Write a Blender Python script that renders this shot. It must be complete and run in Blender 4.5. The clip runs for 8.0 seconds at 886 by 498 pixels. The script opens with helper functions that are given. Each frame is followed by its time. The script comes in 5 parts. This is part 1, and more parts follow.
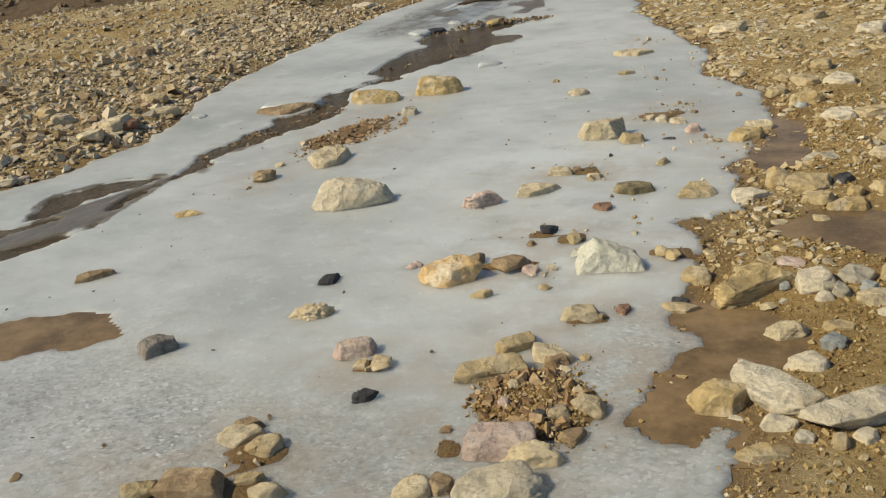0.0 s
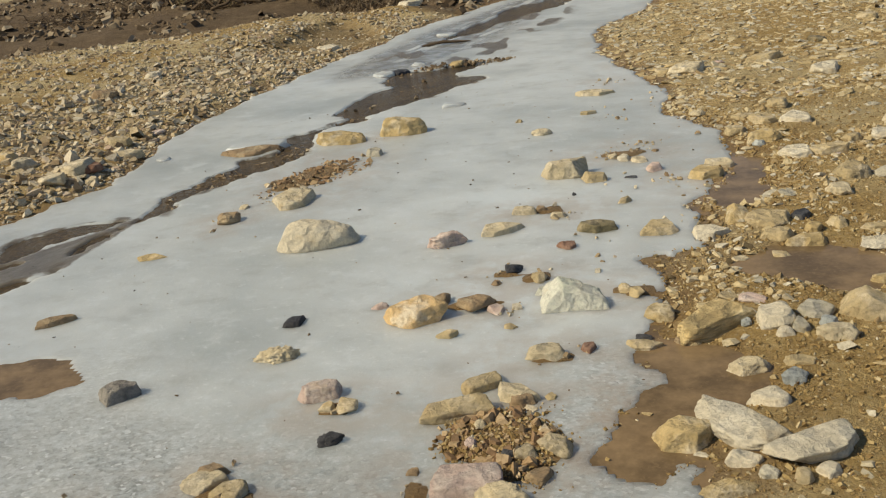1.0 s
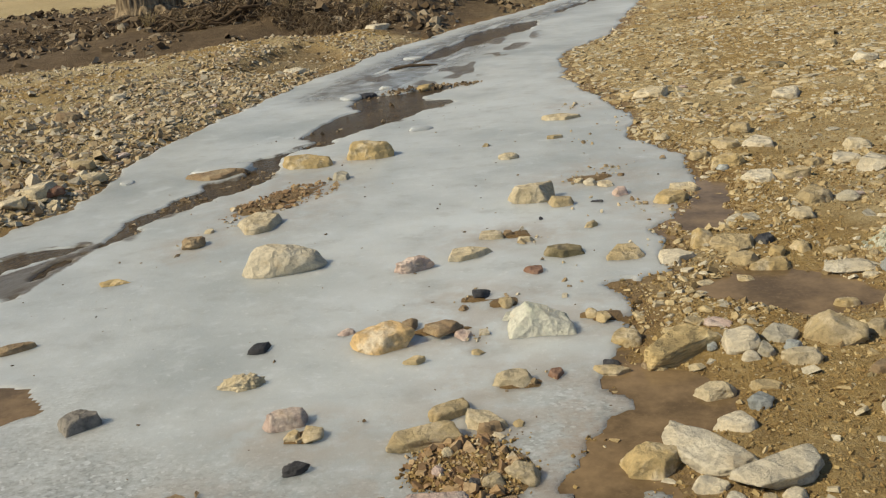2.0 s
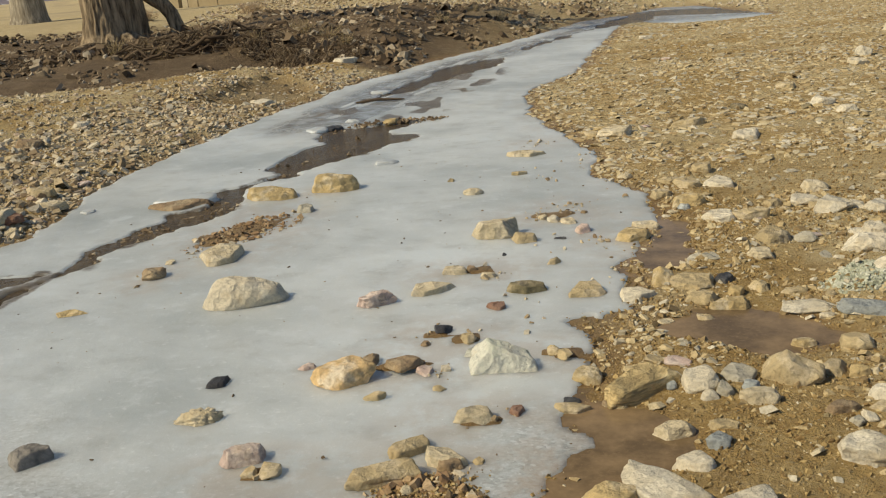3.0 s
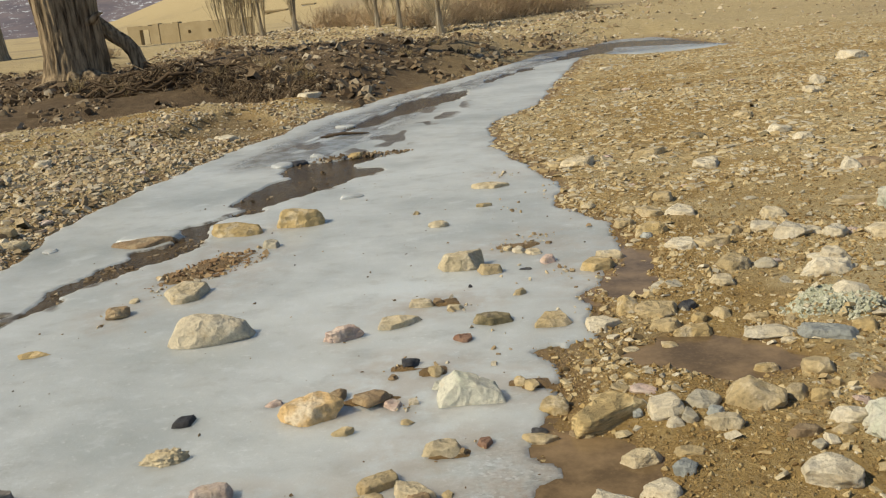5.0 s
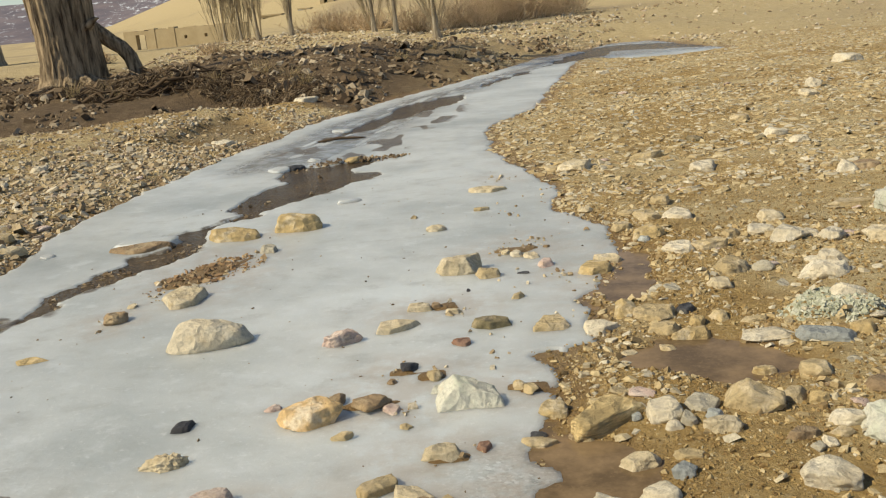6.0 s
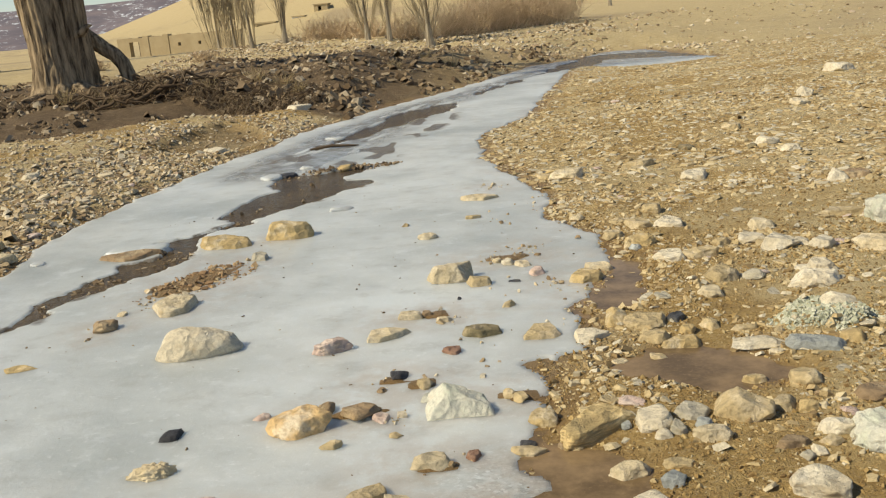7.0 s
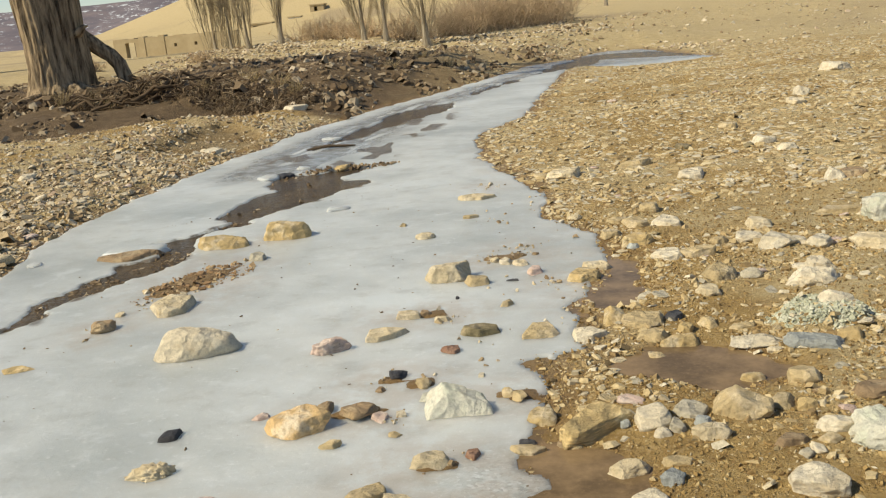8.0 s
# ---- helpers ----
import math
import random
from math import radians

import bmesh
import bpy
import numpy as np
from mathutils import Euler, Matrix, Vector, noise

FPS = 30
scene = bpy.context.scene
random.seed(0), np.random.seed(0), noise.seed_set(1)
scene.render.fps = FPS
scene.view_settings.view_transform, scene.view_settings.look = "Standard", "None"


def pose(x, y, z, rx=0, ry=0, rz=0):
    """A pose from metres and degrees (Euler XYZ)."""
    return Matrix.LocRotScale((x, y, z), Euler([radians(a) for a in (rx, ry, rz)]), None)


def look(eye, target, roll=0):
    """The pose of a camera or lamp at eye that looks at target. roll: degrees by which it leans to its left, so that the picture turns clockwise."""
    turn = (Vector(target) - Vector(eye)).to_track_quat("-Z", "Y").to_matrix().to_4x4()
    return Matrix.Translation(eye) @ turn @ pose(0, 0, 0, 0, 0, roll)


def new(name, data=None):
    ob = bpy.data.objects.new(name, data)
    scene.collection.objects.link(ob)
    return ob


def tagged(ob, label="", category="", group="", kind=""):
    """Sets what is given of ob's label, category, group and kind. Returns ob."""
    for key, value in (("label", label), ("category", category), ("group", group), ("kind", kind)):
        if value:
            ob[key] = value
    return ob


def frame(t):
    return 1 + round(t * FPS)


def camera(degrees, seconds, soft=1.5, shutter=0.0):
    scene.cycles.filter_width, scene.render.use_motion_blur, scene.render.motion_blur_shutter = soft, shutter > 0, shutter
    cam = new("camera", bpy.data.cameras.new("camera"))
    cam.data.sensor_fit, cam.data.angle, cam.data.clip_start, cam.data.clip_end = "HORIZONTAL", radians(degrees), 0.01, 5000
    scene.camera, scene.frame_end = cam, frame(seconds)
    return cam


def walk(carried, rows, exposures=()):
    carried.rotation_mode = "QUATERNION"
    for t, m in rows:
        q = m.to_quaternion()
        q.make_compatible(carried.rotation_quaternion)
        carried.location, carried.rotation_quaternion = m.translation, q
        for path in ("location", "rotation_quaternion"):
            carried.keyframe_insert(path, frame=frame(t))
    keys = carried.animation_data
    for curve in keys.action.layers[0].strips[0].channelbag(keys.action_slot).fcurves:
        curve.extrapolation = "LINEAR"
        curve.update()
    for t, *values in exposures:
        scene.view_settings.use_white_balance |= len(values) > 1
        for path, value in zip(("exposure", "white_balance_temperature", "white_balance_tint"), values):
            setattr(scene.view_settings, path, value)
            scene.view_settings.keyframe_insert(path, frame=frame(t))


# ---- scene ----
cam = camera(50.9, 8.0, soft=1.2)
PATH = [
    (0, (-0.032, -0.006, 1.468), (-0.403, 1.814, 0.727), -6.8),
    (0.5, (-0.024, -0.009, 1.475), (-0.358, 1.836, 0.781), -6.7),
    (1, (-0.021, -0.01, 1.475), (-0.319, 1.851, 0.804), -6.7),
    (1.5, (-0.021, 0.002, 1.478), (-0.286, 1.873, 0.822), -6.7),
    (3, (-0.011, 0.011, 1.491), (-0.158, 1.921, 0.918), -4.5),
    (3.5, (-0.009, 0.006, 1.496), (-0.127, 1.927, 0.952), -4.4),
    (4, (0.001, -0.007, 1.503), (-0.096, 1.92, 0.979), -4.7),
    (4.5, (0.003, -0.003, 1.5), (-0.078, 1.927, 0.983), -4.9),
    (6, (-0.005, -0.009, 1.504), (-0.071, 1.925, 0.998), -5.2),
    (6.5, (0.001, -0.006, 1.504), (-0.058, 1.93, 1.005), -5.2),
    (7, (0.009, -0.004, 1.503), (-0.042, 1.934, 1.012), -5.0),
    (7.5, (0.005, -0.008, 1.504), (-0.044, 1.93, 1.013), -5.2),
    (8, (0.002, -0.006, 1.5), (-0.042, 1.932, 1.009), -5.1),
]
walk(cam, [(t, look(eye, target, roll)) for t, eye, target, roll in PATH],
     exposures=[(0, 0.16, 6950, 10), (3.5, 0.15, 6950, 10), (4.7, 0.17, 6950, 10), (5.8, 0.32, 6950, 10), (6.5, 0.38, 6950, 10), (8, 0.455, 6950, 10)])

# ---- world and sun ----
SUN_AZIMUTH, SUN_HEIGHT = radians(249), radians(42)  # clockwise from north (+y)
world = bpy.data.worlds.new("sky")
scene.world = world
world.use_nodes = True
sky = world.node_tree.nodes.new("ShaderNodeTexSky")
sky.sky_type, sky.sun_disc = "NISHITA", False
sky.sun_elevation, sky.sun_rotation = SUN_HEIGHT, SUN_AZIMUTH
sky.air_density, sky.dust_density, sky.ozone_density, sky.altitude = 1.0, 0.5, 1.5, 1500
background = world.node_tree.nodes["Background"]
background.inputs["Strength"].default_value = 0.078
world.node_tree.links.new(sky.outputs[0], background.inputs["Color"])
sun = new("sun", bpy.data.lights.new("sun", "SUN"))
sun.data.energy, sun.data.angle, sun.data.color = 3.7, radians(0.6), (1.0, 0.905, 0.69)
toward = Vector((math.sin(SUN_AZIMUTH) * math.cos(SUN_HEIGHT), math.cos(SUN_AZIMUTH) * math.cos(SUN_HEIGHT), math.sin(SUN_HEIGHT)))
sun.matrix_world = look(toward * 50, (0, 0, 0))


# ---- materials ----
def material(name, rough=0.85, spec=0.3):
    mat = bpy.data.materials.new(name)
    mat.use_nodes = True
    nt = mat.node_tree
    bsdf = nt.nodes["Principled BSDF"]
    bsdf.inputs["Roughness"].default_value = rough
    bsdf.inputs["Specular IOR Level"].default_value = spec
    return mat, nt, bsdf


def node(nt, kind, **inputs):
    n = nt.nodes.new(kind)
    for key, value in inputs.items():
        n.inputs[key.replace("_", " ")].default_value = value
    return n


def coords(nt, output="Object"):
    return nt.nodes.new("ShaderNodeTexCoord").outputs[output]


def noise_tex(nt, co, scale, detail=4.0, rough=0.55):
    n = node(nt, "ShaderNodeTexNoise", Scale=scale, Detail=detail, Roughness=rough)
    nt.links.new(co, n.inputs["Vector"])
    return n.outputs["Fac"]


def ramp(nt, fac, stops):
    r = nt.nodes.new("ShaderNodeValToRGB")
    r.color_ramp.elements[0].position, r.color_ramp.elements[0].color = stops[0][0], (*stops[0][1], 1)
    r.color_ramp.elements[1].position, r.color_ramp.elements[1].color = stops[-1][0], (*stops[-1][1], 1)
    for at, colour in stops[1:-1]:
        r.color_ramp.elements.new(at).color = (*colour, 1)
    nt.links.new(fac, r.inputs["Fac"])
    return r.outputs["Color"]


def mix(nt, fac, a, b, blend="MIX"):
    m = nt.nodes.new("ShaderNodeMix")
    m.data_type, m.blend_type = "RGBA", blend
    for value, slot in ((fac, 0), (a, 6), (b, 7)):
        if hasattr(value, "is_output"):
            nt.links.new(value, m.inputs[slot])
        else:
            m.inputs[slot].default_value = value if slot == 0 else (*value, 1)
    return m.outputs[2]


def maths(nt, op, a, b=0.0, clamp=False):
    m = nt.nodes.new("ShaderNodeMath")
    m.operation, m.use_clamp = op, clamp
    for value, slot in ((a, 0), (b, 1)):
        if hasattr(value, "is_output"):
            nt.links.new(value, m.inputs[slot])
        else:
            m.inputs[slot].default_value = value
    return m.outputs[0]


def span(nt, value, low, high):
    m = node(nt, "ShaderNodeMapRange", From_Min=low, From_Max=high)
    m.interpolation_type = "SMOOTHSTEP"
    nt.links.new(value, m.inputs["Value"])
    return m.outputs["Result"]


def relief(nt, bsdf, height, strength, distance):
    b = node(nt, "ShaderNodeBump", Strength=strength, Distance=distance)
    nt.links.new(height, b.inputs["Height"])
    nt.links.new(b.outputs["Normal"], bsdf.inputs["Normal"])


def attribute(nt, name):
    a = nt.nodes.new("ShaderNodeAttribute")
    a.attribute_name = name
    return a.outputs["Fac"]


def scaled(colour, k):
    return tuple(min(c * k, 0.9) for c in colour)


def stone_material(name, base, patch, banded=False, rough=0.8):
    mat, nt, bsdf = material(name, rough)
    co = coords(nt)
    place = nt.nodes.new("ShaderNodeObjectInfo")
    shift = nt.nodes.new("ShaderNodeVectorMath")
    shift.operation = "MULTIPLY_ADD"
    nt.links.new(place.outputs["Random"], shift.inputs[0])
    shift.inputs[1].default_value = (37, 21, 53)
    nt.links.new(co, shift.inputs[2])
    co = shift.outputs[0]
    broad = noise_tex(nt, co, 9, 3)
    fine = noise_tex(nt, co, 60, 8, 0.75)
    speck = noise_tex(nt, co, 260, 2)
    col = mix(nt, span(nt, broad, 0.46, 0.64), base, patch)
    col = mix(nt, span(nt, fine, 0.26, 0.62), scaled(base, 0.66), col)
    crack = noise_tex(nt, co, 24, 8, 0.8)
    col = mix(nt, maths(nt, "MULTIPLY", span(nt, crack, 0.41, 0.34), 0.65), col, scaled(base, 0.5))
    col = mix(nt, maths(nt, "MULTIPLY", span(nt, speck, 0.64, 0.72), 0.45), col, scaled(base, 0.45))
    chips = node(nt, "ShaderNodeTexVoronoi", Scale=15.0)
    warp = nt.nodes.new("ShaderNodeVectorMath")
    warp.operation = "MULTIPLY_ADD"
    wander = node(nt, "ShaderNodeTexNoise", Scale=14.0, Detail=3.0)
    nt.links.new(co, wander.inputs["Vector"])
    nt.links.new(wander.outputs["Color"], warp.inputs[0])
    warp.inputs[1].default_value = (0.06, 0.06, 0.06)
    nt.links.new(co, warp.inputs[2])
    nt.links.new(warp.outputs[0], chips.inputs["Vector"])
    height = maths(nt, "ADD", maths(nt, "MULTIPLY", fine, 0.8), maths(nt, "MULTIPLY", chips.outputs["Distance"], 1.6))
    if banded:
        m = node(nt, "ShaderNodeMapping", Scale=(4, 6, 42), Rotation=(0.25, 0.12, 0))
        nt.links.new(co, m.inputs["Vector"])
        strata = noise_tex(nt, m.outputs[0], 1.0, 5, 0.6)
        col = mix(nt, span(nt, strata, 0.56, 0.40), col, scaled(base, 0.5))
        height = maths(nt, "ADD", height, maths(nt, "MULTIPLY", strata, 2.0))
    mud = maths(nt, "MULTIPLY", span(nt, noise_tex(nt, co, 7, 7, 0.7), 0.55, 0.68), 0.35)
    col = mix(nt, mud, col, (0.40, 0.285, 0.14) if base[0] > 0.3 else scaled(base, 1.5))
    tone = maths(nt, "MULTIPLY_ADD", place.outputs["Random"], 0.3)
    tone.node.inputs[2].default_value = 1.04
    bright = node(nt, "ShaderNodeHueSaturation")
    nt.links.new(col, bright.inputs["Color"])
    nt.links.new(tone, bright.inputs["Value"])
    nt.links.new(bright.outputs["Color"], bsdf.inputs["Base Color"])
    relief(nt, bsdf, height, 0.9, 0.018)
    return mat


STONE = {
    "cream": stone_material("cream_limestone", (0.57, 0.48, 0.32), (0.66, 0.58, 0.43)),
    "pale": stone_material("pale_limestone", (0.61, 0.54, 0.405), (0.69, 0.63, 0.50)),
    "white": stone_material("white_marl", (0.60, 0.59, 0.50), (0.52, 0.54, 0.44)),
    "yellow": stone_material("yellow_sandstone", (0.50, 0.375, 0.185), (0.60, 0.51, 0.35)),
    "orange": stone_material("orange_sandstone", (0.66, 0.46, 0.23), (0.76, 0.66, 0.50)),
    "pied": stone_material("black_and_grey_stone", (0.34, 0.31, 0.27), (0.05, 0.05, 0.05)),
    "tan": stone_material("tan_sandstone", (0.47, 0.37, 0.21), (0.55, 0.46, 0.31)),
    "pink": stone_material("pink_sandstone", (0.55, 0.42, 0.36), (0.64, 0.55, 0.48)),
    "brown": stone_material("brown_sandstone", (0.31, 0.22, 0.13), (0.42, 0.33, 0.21)),
    "banded": stone_material("banded_sandstone", (0.62, 0.47, 0.235), (0.70, 0.58, 0.34), True),
    "grey": stone_material("grey_limestone", (0.47, 0.43, 0.335), (0.56, 0.52, 0.42)),
    "blue": stone_material("blue_grey_slate", (0.33, 0.35, 0.34), (0.45, 0.47, 0.45)),
    "dark": stone_material("black_basalt", (0.045, 0.045, 0.05), (0.10, 0.10, 0.10), False, 0.6),
    "olive": stone_material("olive_shale", (0.19, 0.16, 0.09), (0.34, 0.28, 0.18)),
    "rust": stone_material("rust_red_stone", (0.25, 0.13, 0.08), (0.33, 0.21, 0.15)),
}


def gravel_material(name, stops, rough=0.85):
    mat, nt, bsdf = material(name, rough)
    geo = nt.nodes.new("ShaderNodeNewGeometry")
    col = ramp(nt, geo.outputs["Random Per Island"], stops)
    co = coords(nt)
    fine = noise_tex(nt, co, 90, 4, 0.7)
    col = mix(nt, span(nt, fine, 0.25, 0.65), mix(nt, 1.0, col, (0.6, 0.57, 0.52), "MULTIPLY"), col)
    nt.links.new(col, bsdf.inputs["Base Color"])
    relief(nt, bsdf, fine, 0.4, 0.006)
    return mat


GRAVEL = gravel_material("gravel_stones", [(0, (0.22, 0.155, 0.09)), (0.2, (0.40, 0.305, 0.185)), (0.4, (0.53, 0.425, 0.265)), (0.6, (0.61, 0.51, 0.35)),
                                           (0.78, (0.54, 0.485, 0.38)), (0.9, (0.71, 0.64, 0.49)), (1, (0.47, 0.35, 0.26))])
OCHRE_GRAVEL = gravel_material("ochre_gravel", [(0, (0.29, 0.205, 0.10)), (0.25, (0.45, 0.34, 0.18)), (0.5, (0.55, 0.44, 0.25)), (0.7, (0.62, 0.52, 0.33)),
                                                (0.85, (0.47, 0.43, 0.34)), (1, (0.68, 0.62, 0.48))])
MUD_GRIT = gravel_material("mud_grit", [(0, (0.19, 0.12, 0.05)), (0.35, (0.31, 0.21, 0.085)), (0.7, (0.42, 0.30, 0.13)), (0.92, (0.52, 0.41, 0.22)), (1, (0.62, 0.54, 0.38))])
PILE = gravel_material("brown_chips", [(0, (0.20, 0.125, 0.07)), (0.35, (0.34, 0.22, 0.12)), (0.6, (0.44, 0.31, 0.17)), (0.8, (0.46, 0.34, 0.21)), (0.93, (0.56, 0.45, 0.29)), (1, (0.62, 0.55, 0.42))])
RUBBLE = gravel_material("green_rubble", [(0, (0.38, 0.40, 0.30)), (0.5, (0.49, 0.51, 0.40)), (1, (0.63, 0.63, 0.53))])
CLOD = gravel_material("dark_clods", [(0, (0.10, 0.068, 0.04)), (0.4, (0.20, 0.142, 0.085)), (0.7, (0.31, 0.235, 0.148)), (0.9, (0.40, 0.33, 0.235)), (1, (0.51, 0.44, 0.335))])


def ground_material():
    mat, nt, bsdf = material("river_ground", 0.9, 0.25)
    co = coords(nt)
    broad = noise_tex(nt, co, 0.7, 4)
    mid = noise_tex(nt, co, 6, 5, 0.6)
    fine = noise_tex(nt, co, 55, 6, 0.75)
    mud = ramp(nt, mid, [(0.3, (0.29, 0.19, 0.072)), (0.55, (0.40, 0.275, 0.107)), (0.75, (0.48, 0.355, 0.165))])
    clump = noise_tex(nt, co, 24, 8, 0.75)
    dry = ramp(nt, mid, [(0.3, (0.43, 0.335, 0.175)), (0.6, (0.53, 0.43, 0.245)), (0.8, (0.58, 0.49, 0.31))])
    soil = ramp(nt, mid, [(0.3, (0.08, 0.054, 0.031)), (0.55, (0.132, 0.09, 0.052)), (0.75, (0.21, 0.152, 0.092))])
    col = mix(nt, span(nt, broad, 0.42, 0.62), mud, dry)
    col = mix(nt, attribute(nt, "far"), col, mix(nt, span(nt, noise_tex(nt, co, 0.035, 6, 0.65), 0.50, 0.64), dry, (0.36, 0.285, 0.175)))
    col = mix(nt, attribute(nt, "soil"), col, soil)
    col = mix(nt, maths(nt, "MULTIPLY", span(nt, fine, 0.48, 0.70), 0.5), col, (0.52, 0.42, 0.27))
    col = mix(nt, maths(nt, "MULTIPLY", span(nt, fine, 0.46, 0.30), 0.45), col, (0.16, 0.10, 0.05))
    # Pits of the clump relief get their shade in the colour too.
    col = mix(nt, maths(nt, "MULTIPLY", span(nt, clump, 0.45, 0.33), 0.45), col, (0.15, 0.095, 0.045))
    wet = attribute(nt, "wet")
    col = mix(nt, maths(nt, "MULTIPLY", wet, 0.75), col, (0.20, 0.12, 0.055))
    nt.links.new(col, bsdf.inputs["Base Color"])
    nt.links.new(maths(nt, "SUBTRACT", 0.92, maths(nt, "MULTIPLY", wet, 0.45)), bsdf.inputs["Roughness"])
    height = maths(nt, "ADD", maths(nt, "ADD", maths(nt, "MULTIPLY", clump, 1.6), maths(nt, "ADD", fine, mid)), maths(nt, "MULTIPLY", noise_tex(nt, co, 150, 4, 0.7), 0.5))
    relief(nt, bsdf, height, 0.9, 0.016)
    return mat


def ice_material():
    mat, nt, bsdf = material("clouded_ice", 0.35, 0.5)
    co = coords(nt)
    drawn = node(nt, "ShaderNodeMapping", Scale=(0.9, 1.1, 1), Rotation=(0, 0, 0.35))
    nt.links.new(co, drawn.inputs["Vector"])
    long = drawn.outputs[0]
    cloud = noise_tex(nt, long, 0.75, 5, 0.55)
    mid = noise_tex(nt, long, 4.5, 6, 0.65)
    flake = noise_tex(nt, long, 30, 6, 0.75)
    tiny = noise_tex(nt, co, 130, 4, 0.7)
    cells = node(nt, "ShaderNodeTexVoronoi", Scale=80.0, Randomness=1.0)
    bent = nt.nodes.new("ShaderNodeVectorMath")
    bent.operation = "ADD"
    nt.links.new(long, bent.inputs[0])
    wave = node(nt, "ShaderNodeTexNoise", Scale=18.0, Detail=3.0)
    nt.links.new(co, wave.inputs["Vector"])
    small = nt.nodes.new("ShaderNodeVectorMath")
    small.operation = "SCALE"
    small.inputs["Scale"].default_value = 0.03
    nt.links.new(wave.outputs["Color"], small.inputs[0])
    nt.links.new(small.outputs[0], bent.inputs[1])
    nt.links.new(bent.outputs[0], cells.inputs["Vector"])
    tone = nt.nodes.new("ShaderNodeSeparateColor")
    nt.links.new(cells.outputs["Color"], tone.inputs["Color"])
    # Cloudy ice tones; their bluish whites also paint in some sky reflection.
    col = ramp(nt, cloud, [(0.32, (0.33, 0.365, 0.375)), (0.44, (0.425, 0.46, 0.47)), (0.56, (0.505, 0.54, 0.55)), (0.70, (0.57, 0.62, 0.645))])
    col = mix(nt, maths(nt, "MULTIPLY", span(nt, mid, 0.50, 0.70), 0.5), col, (0.33, 0.345, 0.34))
    col = mix(nt, maths(nt, "MULTIPLY", span(nt, mid, 0.47, 0.32), 0.55), col, (0.57, 0.61, 0.635))
    crust = attribute(nt, "crust")
    flakes = ramp(nt, tone.outputs["Red"], [(0.0, (0.15, 0.155, 0.14)), (0.4, (0.27, 0.28, 0.27)), (0.8, (0.40, 0.42, 0.42)), (1.0, (0.70, 0.73, 0.74))])
    flakes = mix(nt, span(nt, flake, 0.40, 0.62), flakes, mix(nt, 0.5, col, (0.40, 0.425, 0.43)))
    col = mix(nt, maths(nt, "MULTIPLY", crust, 0.85), col, flakes)
    col = mix(nt, maths(nt, "MULTIPLY", span(nt, flake, 0.56, 0.68), 0.4), col, (0.70, 0.73, 0.75))
    # White crystal flecks, coloured bright to paint glints on the ice as well.
    col = mix(nt, maths(nt, "MULTIPLY", span(nt, tiny, 0.64, 0.71), 0.7), col, (0.80, 0.82, 0.84))
    col = mix(nt, maths(nt, "MULTIPLY", span(nt, tiny, 0.34, 0.28), 0.5), col, (0.20, 0.19, 0.17))
    stain = attribute(nt, "stain")
    col = mix(nt, maths(nt, "MULTIPLY", stain, span(nt, noise_tex(nt, co, 7, 7, 0.7), 0.36, 0.60)), col, (0.365, 0.30, 0.24))
    thin = attribute(nt, "thin")
    soaked = attribute(nt, "soaked")
    col = mix(nt, maths(nt, "MULTIPLY", soaked, 0.9), col, ramp(nt, noise_tex(nt, long, 5, 6, 0.65), [(0.35, (0.13, 0.118, 0.10)), (0.5, (0.24, 0.25, 0.255)), (0.65, (0.41, 0.445, 0.47))]))
    torn = noise_tex(nt, long, 13, 7, 0.7)
    clear = span(nt, maths(nt, "MULTIPLY", thin, maths(nt, "ADD", 0.1, maths(nt, "MULTIPLY", torn, 1.8))), 0.30, 0.56)
    aligned = node(nt, "ShaderNodeMapping", Rotation=(0, 0, -1.05))
    nt.links.new(co, aligned.inputs["Vector"])
    drift = node(nt, "ShaderNodeMapping", Scale=(0.7, 2.6, 1))
    nt.links.new(aligned.outputs[0], drift.inputs["Vector"])
    murk = ramp(nt, noise_tex(nt, drift.outputs[0], 9, 7, 0.72), [(0.30, (0.075, 0.060, 0.043)), (0.45, (0.135, 0.115, 0.09)), (0.57, (0.165, 0.148, 0.122)), (0.72, (0.23, 0.22, 0.20))])
    col = mix(nt, clear, col, murk)
    nt.links.new(col, bsdf.inputs["Base Color"])
    gloss = maths(nt, "ADD", 0.20, maths(nt, "MULTIPLY", flake, 0.35))
    nt.links.new(maths(nt, "SUBTRACT", gloss, maths(nt, "MULTIPLY", maths(nt, "MAXIMUM", maths(nt, "MULTIPLY", clear, 0.4), soaked), 0.15)), bsdf.inputs["Roughness"])
    bsdf.inputs["Subsurface Weight"].default_value = 0.8
    bsdf.inputs["Subsurface Radius"].default_value = (0.19, 0.21, 0.23)
    bsdf.inputs["Subsurface Scale"].default_value = 1.0
    bsdf.inputs["IOR"].default_value = 1.31
    fine = maths(nt, "ADD", maths(nt, "MULTIPLY", tone.outputs["Green"], 0.4), maths(nt, "ADD", flake, maths(nt, "MULTIPLY", tiny, 0.6)))
    height = maths(nt, "ADD", mid, maths(nt, "MULTIPLY", fine, maths(nt, "ADD", 0.2, maths(nt, "MULTIPLY", crust, 0.4))))
    relief(nt, bsdf, height, 0.45, 0.010)
    return mat


